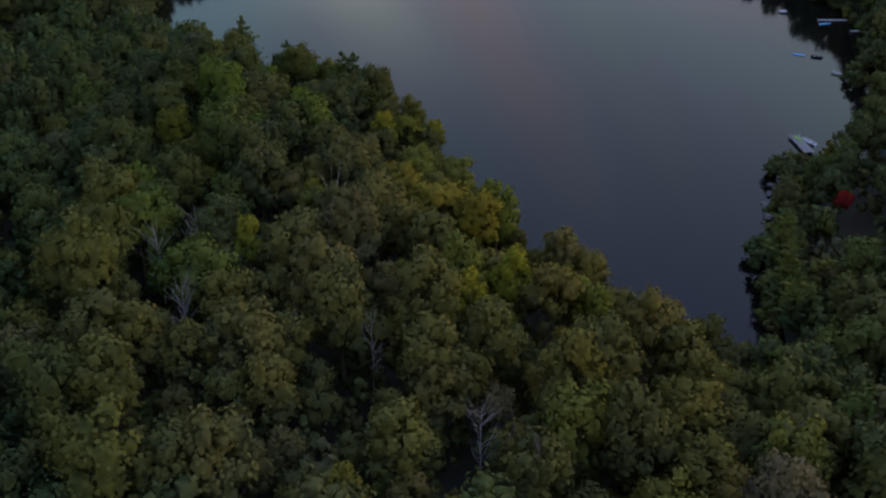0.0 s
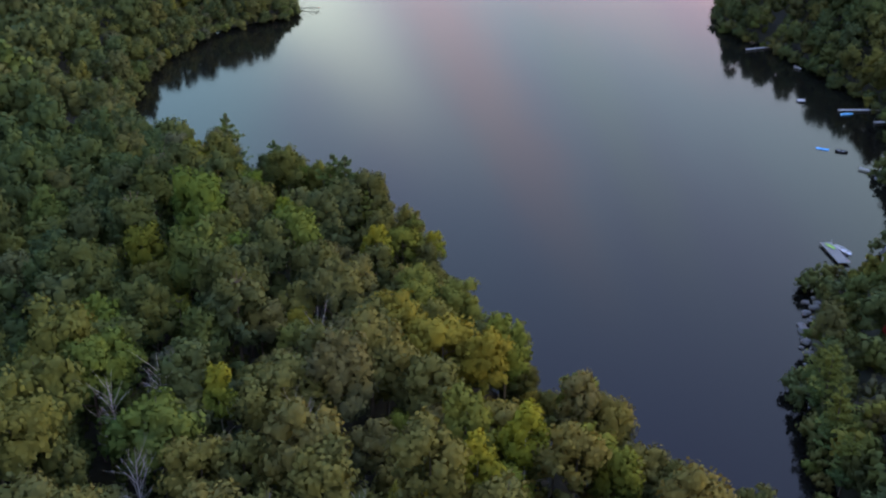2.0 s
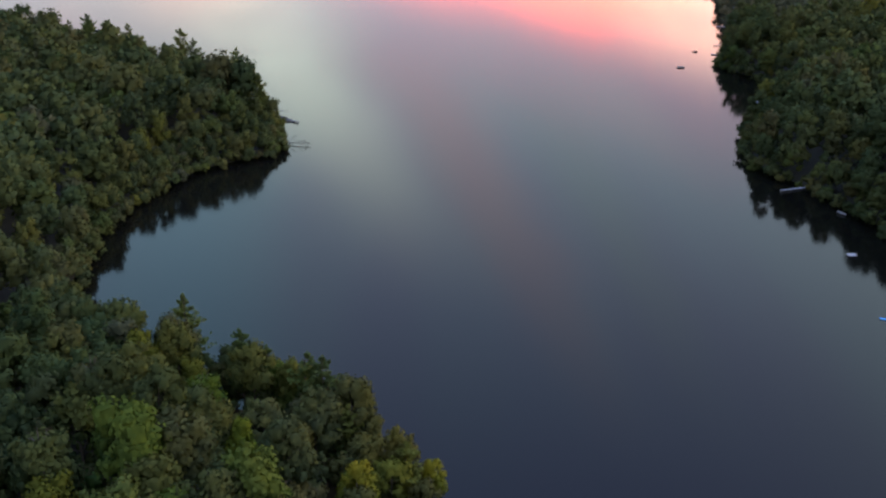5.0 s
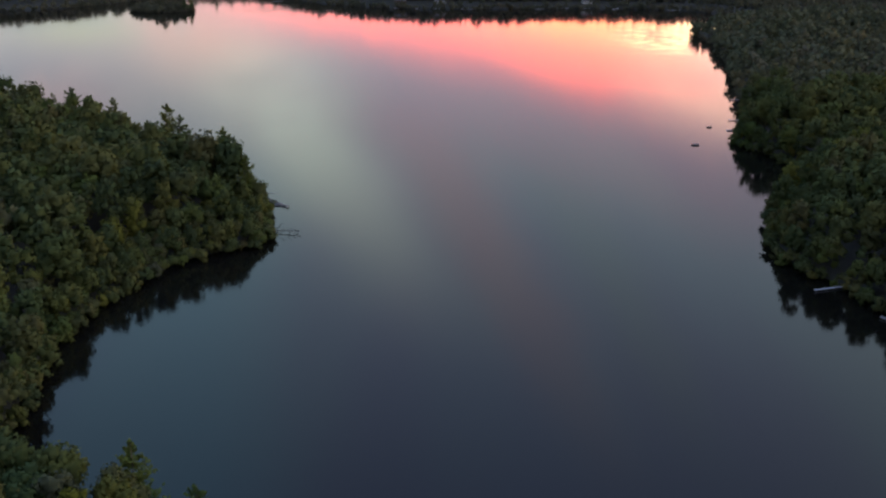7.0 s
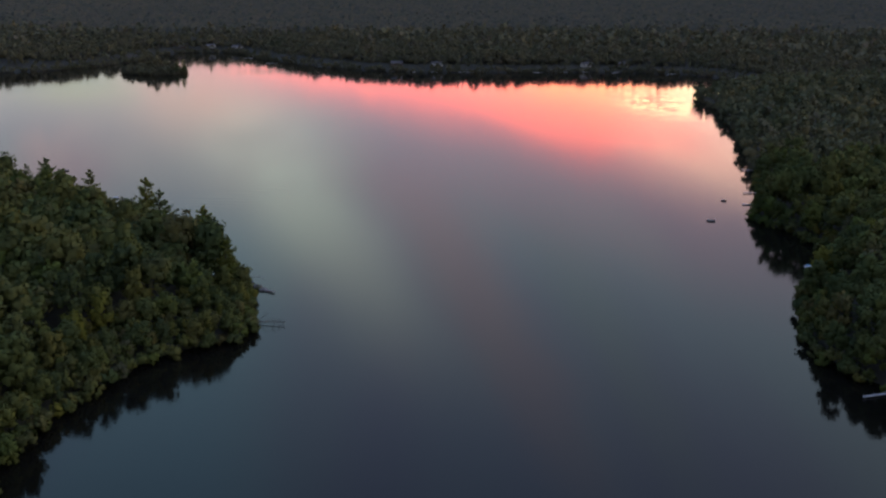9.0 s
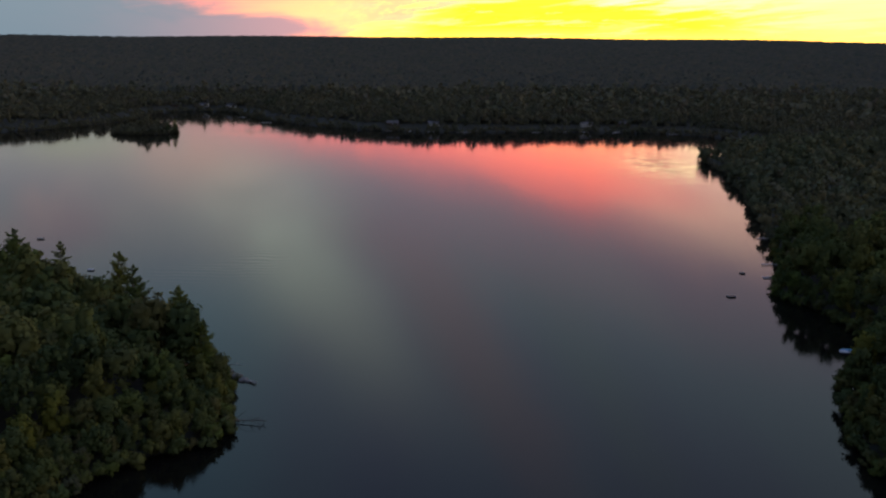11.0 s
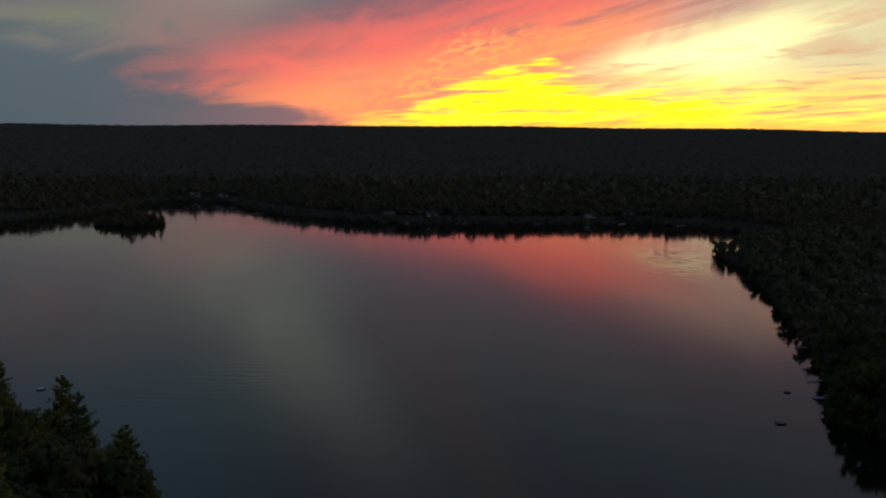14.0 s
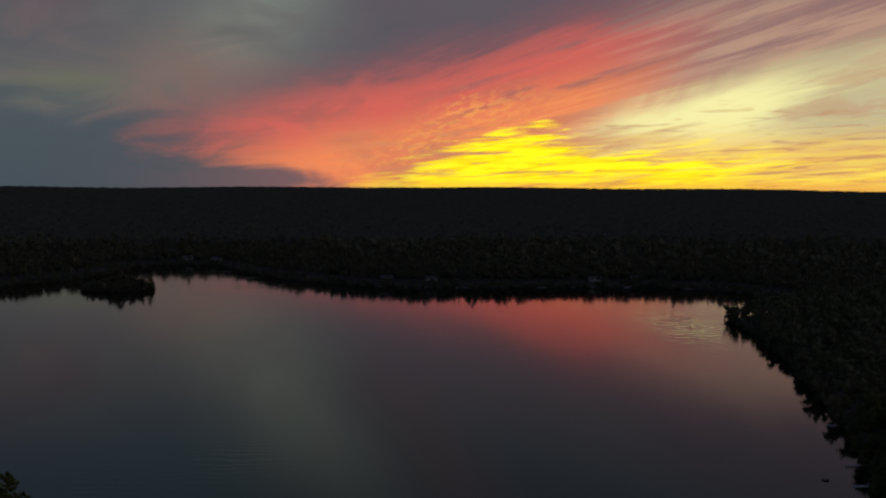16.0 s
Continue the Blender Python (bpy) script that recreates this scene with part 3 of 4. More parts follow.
def line(*stretches):
    return np.unique(np.concatenate([np.arange(a, b2, s) for a, b2, s in stretches]))


gx = line((-4900, -900, 200), (-900, -400, 20), (-400, -140, 6), (-140, 170, 4), (170, 400, 8), (400, 900, 25), (900, 5000, 200))
gy = line((-900, -60, 60), (-60, 40, 10), (40, 570, 4), (570, 1360, 10), (1300, 2000, 40), (2000, 5000, 150))
G = np.stack(np.meshgrid(gx, gy), -1).reshape(-1, 2)
idx = np.arange(len(G)).reshape(len(gy), len(gx))
gq = np.stack([idx[:-1, :-1], idx[:-1, 1:], idx[1:, 1:], idx[1:, :-1]], -1).reshape(-1, 4)
ground = new("ground", mesh_of("ground", np.column_stack([G, ground_z(G)]), gq, soil, smooth=True))
tagged(ground, "dark forest floor of leaf litter sloping to the lake", "ground", kind="structure")

wx, wy = line((-700, 400, 50)), line((60, 1450, 50))
WG = np.stack(np.meshgrid(wx, wy), -1).reshape(-1, 2)
widx = np.arange(len(WG)).reshape(len(wy), len(wx))
wq = np.stack([widx[:-1, :-1], widx[:-1, 1:], widx[1:, 1:], widx[1:, :-1]], -1).reshape(-1, 4)
lake = new("water", mesh_of("water", np.column_stack([WG, np.zeros(len(WG))]), wq, water_mat))
tagged(lake, "still dark lake mirroring the sunset clouds", "water", kind="structure")

# ---------------------------------------------------------------- woods
rng = np.random.default_rng(7)


def scatter(x0, x1, y0, y1, gap, margin=1.2):
    """Uneven places for stems on land, about gap apart."""
    xs, ys = np.arange(x0, x1, gap), np.arange(y0, y1, gap * 0.87)
    p = np.stack(np.meshgrid(xs, ys), -1)
    p[1::2, :, 0] += gap / 2
    p = p.reshape(-1, 2) + rng.uniform(-0.33, 0.33, (p.size // 2, 2)) * gap
    return p[inland(p) > margin]


def planted(name, label, templates, mat, spots, scales, tones, foot):
    """Many stems of woods as one object: each template is turned, scaled and set on the ground."""
    z = ground_z(spots)
    vs, qs, ts, ns, base = [], [], [], [], 0
    which = rng.integers(0, len(templates), len(spots))
    for k, (v, q, *nr) in enumerate(templates):
        sel = np.nonzero(which == k)[0]
        if not len(sel):
            continue
        a = rng.uniform(0, 2 * math.pi, len(sel))
        c, s = np.cos(a)[:, None], np.sin(a)[:, None]
        sc, hs = scales[sel][:, None], (scales[sel] * rng.uniform(0.9, 1.12, len(sel)))[:, None]
        w = np.stack([(v[:, 0] * c - v[:, 1] * s) * sc + spots[sel, :1], (v[:, 0] * s + v[:, 1] * c) * sc + spots[sel, 1:],
                      (v[:, 2] + foot) * hs + z[sel][:, None]], -1)
        vs.append(w.reshape(-1, 3))
        qs.append((q[None] + (np.arange(len(sel)) * len(v))[:, None, None]).reshape(-1, 4) + base)
        ts.append(np.repeat(tones[sel], len(v)))
        if nr:
            nr = nr[0]
            ns.append(np.stack([nr[:, 0] * c - nr[:, 1] * s, nr[:, 0] * s + nr[:, 1] * c, nr[:, 2] + 0 * c], -1).reshape(-1, 3))
        base += len(sel) * len(v)
    ob = new(name, mesh_of(name, np.concatenate(vs), np.concatenate(qs), mat, np.concatenate(ts), True, np.concatenate(ns) if ns else None))
    return tagged(ob, label, "trees", kind="stuff")


def tones_for(p, spread=1.0):
    return np.clip(rng.uniform(0, 1, len(p)) * spread, 0, 1)


def shore_line(gap, first, last, out):
    """Places along the waterline between two corners of the lake."""
    pts = []
    for a, b2 in zip(LAKE[first:last], LAKE[first + 1:last + 1]):
        n = max(int(np.linalg.norm(b2 - a) / gap), 1)
        pts += [a + (b2 - a) * (i + rng.random()) / n for i in range(n)]
    pts = np.array(pts) + rng.normal(size=(len(pts), 2)) * 0.5
    g = np.stack([inland(pts + [0.5, 0]) - inland(pts - [0.5, 0]), inland(pts + [0, 0.5]) - inland(pts - [0, 0.5])], 1)
    return pts + g * (out + rng.uniform(-0.4, 1.6, len(pts)))[:, None]


corners = {tuple(c): i for i, c in enumerate(LAKE)}
HEAD = corners[(-75, 236)]

# the headland: every tree of its own
near = scatter(-98, 66, 53, 208, 5.9, 1.8)
edge_row = shore_line(3.4, HEAD, len(LAKE) - 1, 1.3)
near = near[(near[:, 0] < 43) | (near[:, 1] < 97)]
near = np.concatenate([near[inland(near) > 3.6], edge_row])
DEAD = [(-36.8, 104, 16.5), (-32.7, 108.5, 16.5), (-15.4, 101.8, 16), (-31.2, 93.5, 15), (-9, 88, 15), (-16.4, 120.5, 15),  (-58, 88, 15), (3, 72, 14.5)]
for x, y, h in DEAD:
    near = near[np.hypot(near[:, 0] - x, near[:, 1] - y + 1.4) > 3.2]
for x, y in ((-11.4, 155.5), (8.0, 103.5), (2.6, 98.6), (-27.0, 163.6), (-26.5, 109.0)):
    near = near[np.hypot(near[:, 0] - x, near[:, 1] - y) > 2.8]
stretch = (near[:, 1] > 60) & (near[:, 0] > -50) & (near[:, 0] < 36)
own, rest = near[stretch], near[~stretch]
crowns, stems = [], []
for k in range(9):
    v, q, nr = broadleaf_crown(100 + k, 38 + 5 * (k % 4), 1150, 0.215, radius=2.9 + 0.4 * (k % 3), height=9.0 + 1.0 * (k % 4), cuts=1)
    crowns.append(mesh_of("crown", v, q, leaf_tree, smooth=True, normals=nr))
    stems.append(trunk_mesh(200 + k, 12.0, 0.2, 7, 3.4, bark, "trunk"))


def broadleaf_tree(k, label):
    root = tagged(new("broadleaf_tree"), label, "tree", "trees of the headland")
    t = new("trunk", stems[k])
    c = new("crown", crowns[k])
    t.parent = c.parent = root
    c.location.z = 3.6
    return root


def set_out(protos, spots, low, high, squash=0.1):
    """Copies of the first trees at all the places, each turned and grown a little differently."""
    z = ground_z(spots)
    shrink = 0.74 + 0.26 * np.clip((inland(spots) - 1.0) / 13, 0, 1)
    for i, (x, y) in enumerate(spots):
        s = rng.uniform(low, high) * shrink[i]
        m = pose(x, y, z[i], 0, 0, rng.uniform(0, 360)) @ Matrix.Diagonal((s, s, s * rng.uniform(1 - squash, 1 + squash), 1))
        if i < len(protos):
            protos[i].matrix_basis = m
            continue
        first = protos[i % len(protos)]
        o = first.copy()
        scene.collection.objects.link(o)
        o.matrix_basis = m
        for ch in first.children:
            c2 = ch.copy()
            scene.collection.objects.link(c2)
            c2.parent = o


labels = ["rounded green broadleaf tree in dense lakeside forest", "tall olive-green broadleaf tree in dense lakeside forest", "broadleaf tree with a lumpy dull-green crown"]
set_out([broadleaf_tree(k, labels[k % 3]) for k in range(9)], own, 0.66, 1.42, 0.16)

# pines and bare trees that stand out
pine_v = [pine_crown(400 + k, 13 + k, 52, 0.23, 12.4, 3.7) for k in range(3)]
pine_meshes = [mesh_of("crown", v, q, needle_tree) for v, q in pine_v]
pine_stems = [trunk_mesh(410 + k, 15.4, 0.22, 0, 1, bark, "trunk") for k in range(3)]


def pine_tree(k):
    root = tagged(new("pine_tree"), "tall dark pine with tiered boughs above the shore", "pine tree", "pines along the shore")
    t, c = new("trunk", pine_stems[k]), new("crown", pine_meshes[k])
    t.parent = c.parent = root
    c.location.z = 2.8
    return root


PINES = [(-43, 200.5, 1.14), (-33, 194.5, 0.92), (-28, 189.5, 0.86), (-20.5, 181.5, 1.02), (-18, 179, 1.06), (-15.8, 175.5, 0.96), (-13.8, 171, 0.86), (-5.6, 160.6, 0.92),
         (-60, 371, 1.08), (-64, 379, 1.24), (-69, 386, 1.42), (-70, 392, 1.14), (-73, 402, 1.28), (-94, 431, 1.30), (-100, 437, 1.48), (-90, 424, 1.14), (-128, 464, 1.28), (-148, 476, 1.34),
         (-158, 482, 1.10), (-184, 505, 1.16), (-243.5, 1064, 0.85), (-248, 1059, 0.75), (48.6, 118, 0.75), (50.2, 126, 0.8), (47.4, 111, 0.62), (51.0, 131, 0.7)]
made = [pine_tree(k) for k in range(3)]
for i, (x, y, s) in enumerate(PINES):
    m = pose(x, y, float(ground_z((x, y))[0]), 0, 0, 77 * i) @ Matrix.Diagonal((s, s, s, 1))
    if i < 3:
        made[i].matrix_basis = m
    else:
        o = made[i % 3].copy()
        scene.collection.objects.link(o)
        o.matrix_basis = m
        for ch in made[i % 3].children:
            c2 = ch.copy()
            scene.collection.objects.link(c2)
            c2.parent = o

for i, (x, y, h) in enumerate(DEAD):
    bare = new("dead_tree", trunk_mesh(500 + i, h, 0.1, 22, 3.1, dead_wood, "dead_tree", True))
    bare.location = (x, y, float(ground_z((x, y))[0]))
    tagged(bare, "bare bleached dead tree with forked limbs among green crowns", "dead tree", "dead trees of the headland")

fine_t = [broadleaf_crown(290 + k, 30, 600, 0.26, 3.0 + 0.3 * (k % 3), 9.6 + 0.8 * (k % 4), 1) for k in range(7)]
bank_t = [broadleaf_crown(280 + k, 26, 480, 0.30, 3.0 + 0.3 * (k % 3), 9.8 + 0.8 * (k % 4), 1) for k in range(7)]
mid_t = [broadleaf_crown(300 + k, 22, 290, 0.38, 3.1 + 0.3 * (k % 3), 10.4 + 0.8 * (k % 4), 1) for k in range(7)]
bush_t = [broadleaf_crown(310 + k, 14, 115, 0.40, 3.2, 6.5, 1) for k in range(4)]
soft_t = [broadleaf_crown(330 + k, 15, 112, 0.62, 3.4 + 0.3 * (k % 3), 10.0 + 0.6 * (k % 3), 1) for k in range(6)]
low_t = [broadleaf_crown(320 + k, 10, 44, 0.75, 3.6, 10.0, 1) for k in range(6)]


def far_cone(seed):
    r2 = np.random.default_rng(seed)
    a = np.arange(8) * math.pi / 4
    w = r2.uniform(0.7, 1.2, 8) * 2.0
    low = np.stack([np.cos(a) * w, np.sin(a) * w, 0 * a], 1)
    top = np.stack([np.cos(a) * 0.12, np.sin(a) * 0.12, 0 * a + 13.0], 1)
    return np.concatenate([low, top]), np.array([(j, (j + 1) % 8, 8 + (j + 1) % 8, 8 + j) for j in range(8)])


far_t = [broadleaf_crown(340 + k, 7, 26, 0.95, 3.5 + 0.3 * (k % 3), 9.0 + 0.6 * (k % 3), 1) for k in range(8)]
hill_t = [broadleaf_crown(350 + k, 4, 8, 1.5, 3.8, 9.0, 1) for k in range(8)]
cone_t = [far_cone(360 + k) for k in range(4)]
pine_low = [pine_crown(430 + k, 7, 4, 0.6, 13.0, 2.4) for k in range(3)]
W = "dense dark-green broadleaf woods along the lake shore"


def grow(p, low=0.72, high=1.22):
    return rng.uniform(low, high, len(p))


def stand(p):
    """Trees grow lower towards the water, in uneven clumps."""
    clump = 0.5 + 0.5 * np.sin(p[:, 0] * 0.31 + 1.7 * np.sin(p[:, 1] * 0.11)) * np.sin(p[:, 1] * 0.27 + 1.3 * np.sin(p[:, 0] * 0.13))
    d = np.clip(inland(p) / 16, 0, 1)
    s2 = grow(p) * (0.44 + 0.40 * clump * (1 - d) + 0.56 * d)
    tip = (p[:, 0] < 0) & (p[:, 1] > 298) & (p[:, 1] < 362)
    return np.where(tip, np.minimum(s2, 0.30 + 0.032 * inland(p)), s2)


side = rest[:, 0] < -72
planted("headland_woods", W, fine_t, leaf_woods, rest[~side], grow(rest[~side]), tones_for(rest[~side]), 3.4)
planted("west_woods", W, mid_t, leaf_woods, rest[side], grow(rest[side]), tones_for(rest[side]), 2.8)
under = np.concatenate([scatter(-98, 60, 58, 205, 5.2, 1.0), scatter(42, 118, 90, 330, 7.0, 2.0)])
planted("understorey", "low shaded saplings under the forest crowns", low_t, leaf_woods, under, grow(under, 0.5, 0.82), tones_for(under), 1.0)
left = scatter(-300, -40, 206, 560, 7.4)
left = left[(left[:, 0] > -130 - 0.42 * (left[:, 1] - 206)) & (left[:, 0] < -40)]
front = (inland(left) < 19) | ((left[:, 1] > 335) & (left[:, 0] > -95))
planted("cove_shore_woods", W, mid_t, leaf_woods, left[front], stand(left[front]) * 1.36, tones_for(left[front]), 1.6)
planted("cove_woods", W, soft_t, leaf_woods, left[~front], grow(left[~front], 0.85, 1.45) * 1.1, tones_for(left[~front]), 2.8)
right = scatter(38, 430, 60, 960, 6.8)
rocky = (right[:, 1] > 136) & (right[:, 1] < 162) & (right[:, 0] < 66)
right = right[~rocky | (inland(right) > 5.0)]
for x, y, r in ((60.8, 129.0, 5.5), (58.5, 124.0, 4.5), (63.0, 158.5, 6.0), (67.5, 165.0, 9.0), (73.0, 169.5, 5.0)):
    right = right[np.hypot(right[:, 0] - x, right[:, 1] - y) > r]
vis = right[:, 0] < 90 + 0.46 * right[:, 1]
close = vis & (inland(right) < 18) & (right[:, 1] < 560)
near_bank = vis & (((right[:, 1] < 200) & (inland(right) < 18)) | ((right[:, 1] < 178) & (right[:, 0] < 105)))
near_bank &= (np.hypot(right[:, 0] - 69.5, right[:, 1] - 173.0) > 7) & (np.hypot(right[:, 0] - 75.5, right[:, 1] - 172.5) > 7)
planted("east_bank_woods", W, bank_t, leaf_woods, right[near_bank], stand(right[near_bank]) * 1.12, tones_for(right[near_bank]), 3.0)
close &= ~near_bank & (np.hypot(right[:, 0] - 69.5, right[:, 1] - 173.0) > 7) & (np.hypot(right[:, 0] - 75.5, right[:, 1] - 172.5) > 7)
planted("east_shore_woods", W, mid_t, leaf_woods, right[close], stand(right[close]) * 1.25, tones_for(right[close]), 2.6)
deep = vis & ~close & ~near_bank & ((right[:, 1] > 520) | (inland(right) > 70))
back_row = vis & ~close & ~deep & ~near_bank & (np.hypot(right[:, 0] - 73.0, right[:, 1] - 172.5) > 9)
planted("east_woods", W, soft_t, leaf_woods, right[back_row], grow(right[back_row], 0.8, 1.35) * 1.1, tones_for(right[back_row]), 2.8)


edge = np.concatenate([shore_line(2.3, 0, corners[(140, 560)], -0.9), shore_line(2.3, corners[(-146, 480)], len(LAKE) - 1, -0.9)])
edge = edge[np.hypot(edge[:, 0] - 69.5, edge[:, 1] - 174.5) > 6.5]
edge = edge[~((edge[:, 1] > 137.5) & (edge[:, 1] < 161) & (edge[:, 0] > 45) & (edge[:, 0] < 64))]
planted("shore_bushes", "leafy alder bushes hanging over the waterline", bush_t, leaf_woods, edge, grow(edge, 0.42, 0.82), tones_for(edge), 0.0)
second = np.concatenate([shore_line(3.5, 0, corners[(133, 529)], 2.6), shore_line(3.5, corners[(-146, 480)], len(LAKE) - 1, 2.6)])
second = second[np.hypot(second[:, 0] - 69.5, second[:, 1] - 173.5) > 7]
for x, y, r in ((59.5, 127.0, 6.0), (62.0, 158.0, 6.5), (67.5, 165.0, 7.0)):
    second = second[np.hypot(second[:, 0] - x, second[:, 1] - y) > r]
second = second[~((second[:, 1] > 137) & (second[:, 1] < 162) & (second[:, 0] > 45) & (second[:, 0] < 66))]
by = second[:, 1] < 205
planted("shore_thicket", "young leafy trees crowding the bank behind the waterline", fine_t, leaf_woods, second[by], grow(second[by], 0.5, 0.8), tones_for(second[by]), 0.0)
planted("cove_thicket", "young leafy trees crowding the bank of the bays", mid_t, leaf_woods, second[~by], grow(second[~by], 0.55, 0.85), tones_for(second[~by]), 0.0)
far = scatter(-780, 780, 940, 1500, 8.6)
far = far[(np.abs(far[:, 0]) < 0.49 * far[:, 1] + 20) & ~((far[:, 0] > 38) & (far[:, 1] < 960))]
far_rim = shore_line(3.0, corners[(140, 560)], corners[(-520, 990)], 1.5)
far = np.concatenate([far, far_rim])
pick = rng.random(len(far)) < 0.78
t2 = np.arange(64) * math.tau / 64
isle_rim = np.stack([ISLAND[0] + (ISLAND[2] - 2.2) * np.cos(t2), ISLAND[1] + (ISLAND[3] - 2.2) * np.sin(t2)], 1)
isle = scatter(-302, -242, 1042, 1094, 5.4, 2.0)
isle = isle[np.hypot((isle[:, 0] + 272) / 31, (isle[:, 1] - 1068) / 25) < 0.95]
planted("island_woods", "dark trees crowding a small wooded island", far_t, hazy_woods, isle, grow(isle, 0.75, 1.2), tones_for(isle), -2.2)
planted("island_bushes", "dark bushes round the rim of a small wooded island", far_t, hazy_woods, isle_rim, grow(isle_rim, 0.5, 1.1) * (0.6 + 0.4 * np.abs(np.sin(t2))), tones_for(isle_rim), -2.8)
heights = grow(far, 0.85, 1.6) * (0.55 + 0.45 * np.clip(inland(far) / 35, 0, 1))
heights[(np.abs(far[:, 0] + 272) < 34) & (np.abs(far[:, 1] - 1068) < 28)] *= 1.35
planted("east_hill_woods", "dark dusky woods behind the east shore", far_t, hill_leaves, right[deep][::2], grow(right[deep][::2], 1.0, 1.75), tones_for(right[deep][::2]), -0.6)
pick_far = pick & (inland(far) > 110)
pick &= ~pick_far
brink = pick & (inland(far) < 14)
planted("far_shore_bushes", "dark bushes and low trees along the far waterline", far_t, hazy_woods, far[brink], heights[brink] * 1.1, tones_for(far[brink]), -2.8)
inner = pick & ~brink
planted("far_shore_woods", "distant dusky woods behind the far shore", far_t, hazy_woods, far[inner], heights[inner], tones_for(far[inner]), 0.4)
planted("far_hill_woods", "distant dusky woods rising behind the lake", hill_t, hazy_woods, far[pick_far][::2], heights[pick_far][::2] * 1.3, tones_for(far[pick_far][::2]), 0.4)
pick |= pick_far
rim = ~pick & (inland(far) < 25) & (rng.random(len(far)) < 0.5)
planted("far_shore_spruces", "distant pointed conifers at the far waterline", pine_low, hazy_woods, far[rim], heights[rim] * 0.6, tones_for(far[rim]), 1.0)
rim = ~pick & (inland(far) >= 25)
planted("far_spruces", "distant pointed conifers among the far woods", cone_t, hazy_woods, far[rim], grow(far[rim], 0.6, 0.95), tones_for(far[rim]) * 0.5, 1.0)

# the forest beyond, out to the horizon
ang = np.radians(np.arange(-29, 29.01, 0.15))
rad = 960 * np.exp(np.linspace(0, math.log(4930 / 960), 250))
P = np.stack([np.sin(ang)[None] * rad[:, None], np.cos(ang)[None] * rad[:, None]], -1).reshape(-1, 2)
deep_in = inland(P)
zc = ground_z(P) + np.where(np.hypot(P[:, 0], P[:, 1]) < 1500, 2.0, 9.5) + rng.uniform(-3.6, 3.6, len(P)) + 3.0 * np.clip((3600 - np.hypot(P[:, 0], P[:, 1])) / 1400, 0, 1) * np.sin(P[:, 0] / 95 + 2 * np.sin(P[:, 1] / 170)) * np.sin(P[:, 1] / 130)
pidx = np.arange(len(P)).reshape(len(rad), len(ang))
pq = np.stack([pidx[:-1, :-1], pidx[:-1, 1:], pidx[1:, 1:], pidx[1:, :-1]], -1).reshape(-1, 4)
pq = pq[(deep_in[pq].min(1) > 30) & ~((P[pq[:, 0], 0] < -200) & (P[pq[:, 0], 1] < 1130))]
tagged(new("far_forest", mesh_of("far_forest", np.column_stack([P, zc]), pq, canopy, rng.uniform(0, 1, len(P)))),
       "endless dark forest canopy reaching the horizon", "forest", kind="stuff")

# ---------------------------------------------------------------- things at the water's edge
grey_boards = plain("weathered_boards", (0.21, 0.21, 0.21), 0.8, vary=0.2, scale=1.2)
pale_boards = plain("pale_boards", (0.47, 0.48, 0.49), 0.7, vary=0.12, scale=1.2)
dark_float = plain("dark_plastic_float", (0.02, 0.022, 0.026), 0.5)
white_paint = plain("white_paint", (0.56, 0.58, 0.60), 0.4, vary=0.06)
blue_vinyl = plain("bright_blue_vinyl", (0.05, 0.42, 0.90), 0.45, vary=0.08)
pale_blue = plain("pale_blue_plastic", (0.20, 0.55, 0.76), 0.4, vary=0.08)
lime = plain("lime_plastic", (0.27, 0.52, 0.06), 0.4, vary=0.08)
steel = plain("galvanised_steel", (0.5, 0.5, 0.5), 0.4, 0.9, vary=0.1)
granite = plain("grey_granite", (0.125, 0.125, 0.122), 0.9, vary=0.3, scale=0.8, bump=0.8)
shingle = plain("grey_shingles", (0.20, 0.20, 0.21), 0.9, vary=0.25, scale=2.0)
siding = plain("pale_siding", (0.55, 0.55, 0.53), 0.7, vary=0.1, scale=1.0)
dark_siding = plain("brown_siding", (0.12, 0.085, 0.06), 0.8, vary=0.2, scale=1.0)
pane_glass = plain("window_glass", (0.02, 0.025, 0.03), 0.05, vary=0.05)
wet_wood = plain("wet_dark_wood", (0.09, 0.08, 0.075), 0.6, vary=0.25, scale=1.5)


def box(bm, x0, x1, y0, y1, z0, z1, bevel=0.0):
    m = Matrix.Translation(((x0 + x1) / 2, (y0 + y1) / 2, (z0 + z1) / 2)) @ Matrix.Diagonal((x1 - x0, y1 - y0, z1 - z0, 1))
    made = bmesh.ops.create_cube(bm, size=1, matrix=m)["verts"]
    if bevel:
        bmesh.ops.bevel(bm, geom=list({e for v in made for e in v.link_edges}), offset=bevel, segments=2, affect="EDGES")
    return bm


def rod(bm, a, b, r, sides=8):
    a, b = Vector(a), Vector(b)
    m = Matrix.Translation((a + b) / 2) @ (b - a).to_track_quat("Z", "Y").to_matrix().to_4x4()
    bmesh.ops.create_cone(bm, cap_ends=True, segments=sides, radius1=r, radius2=r, depth=(b - a).length, matrix=m)
    return bm


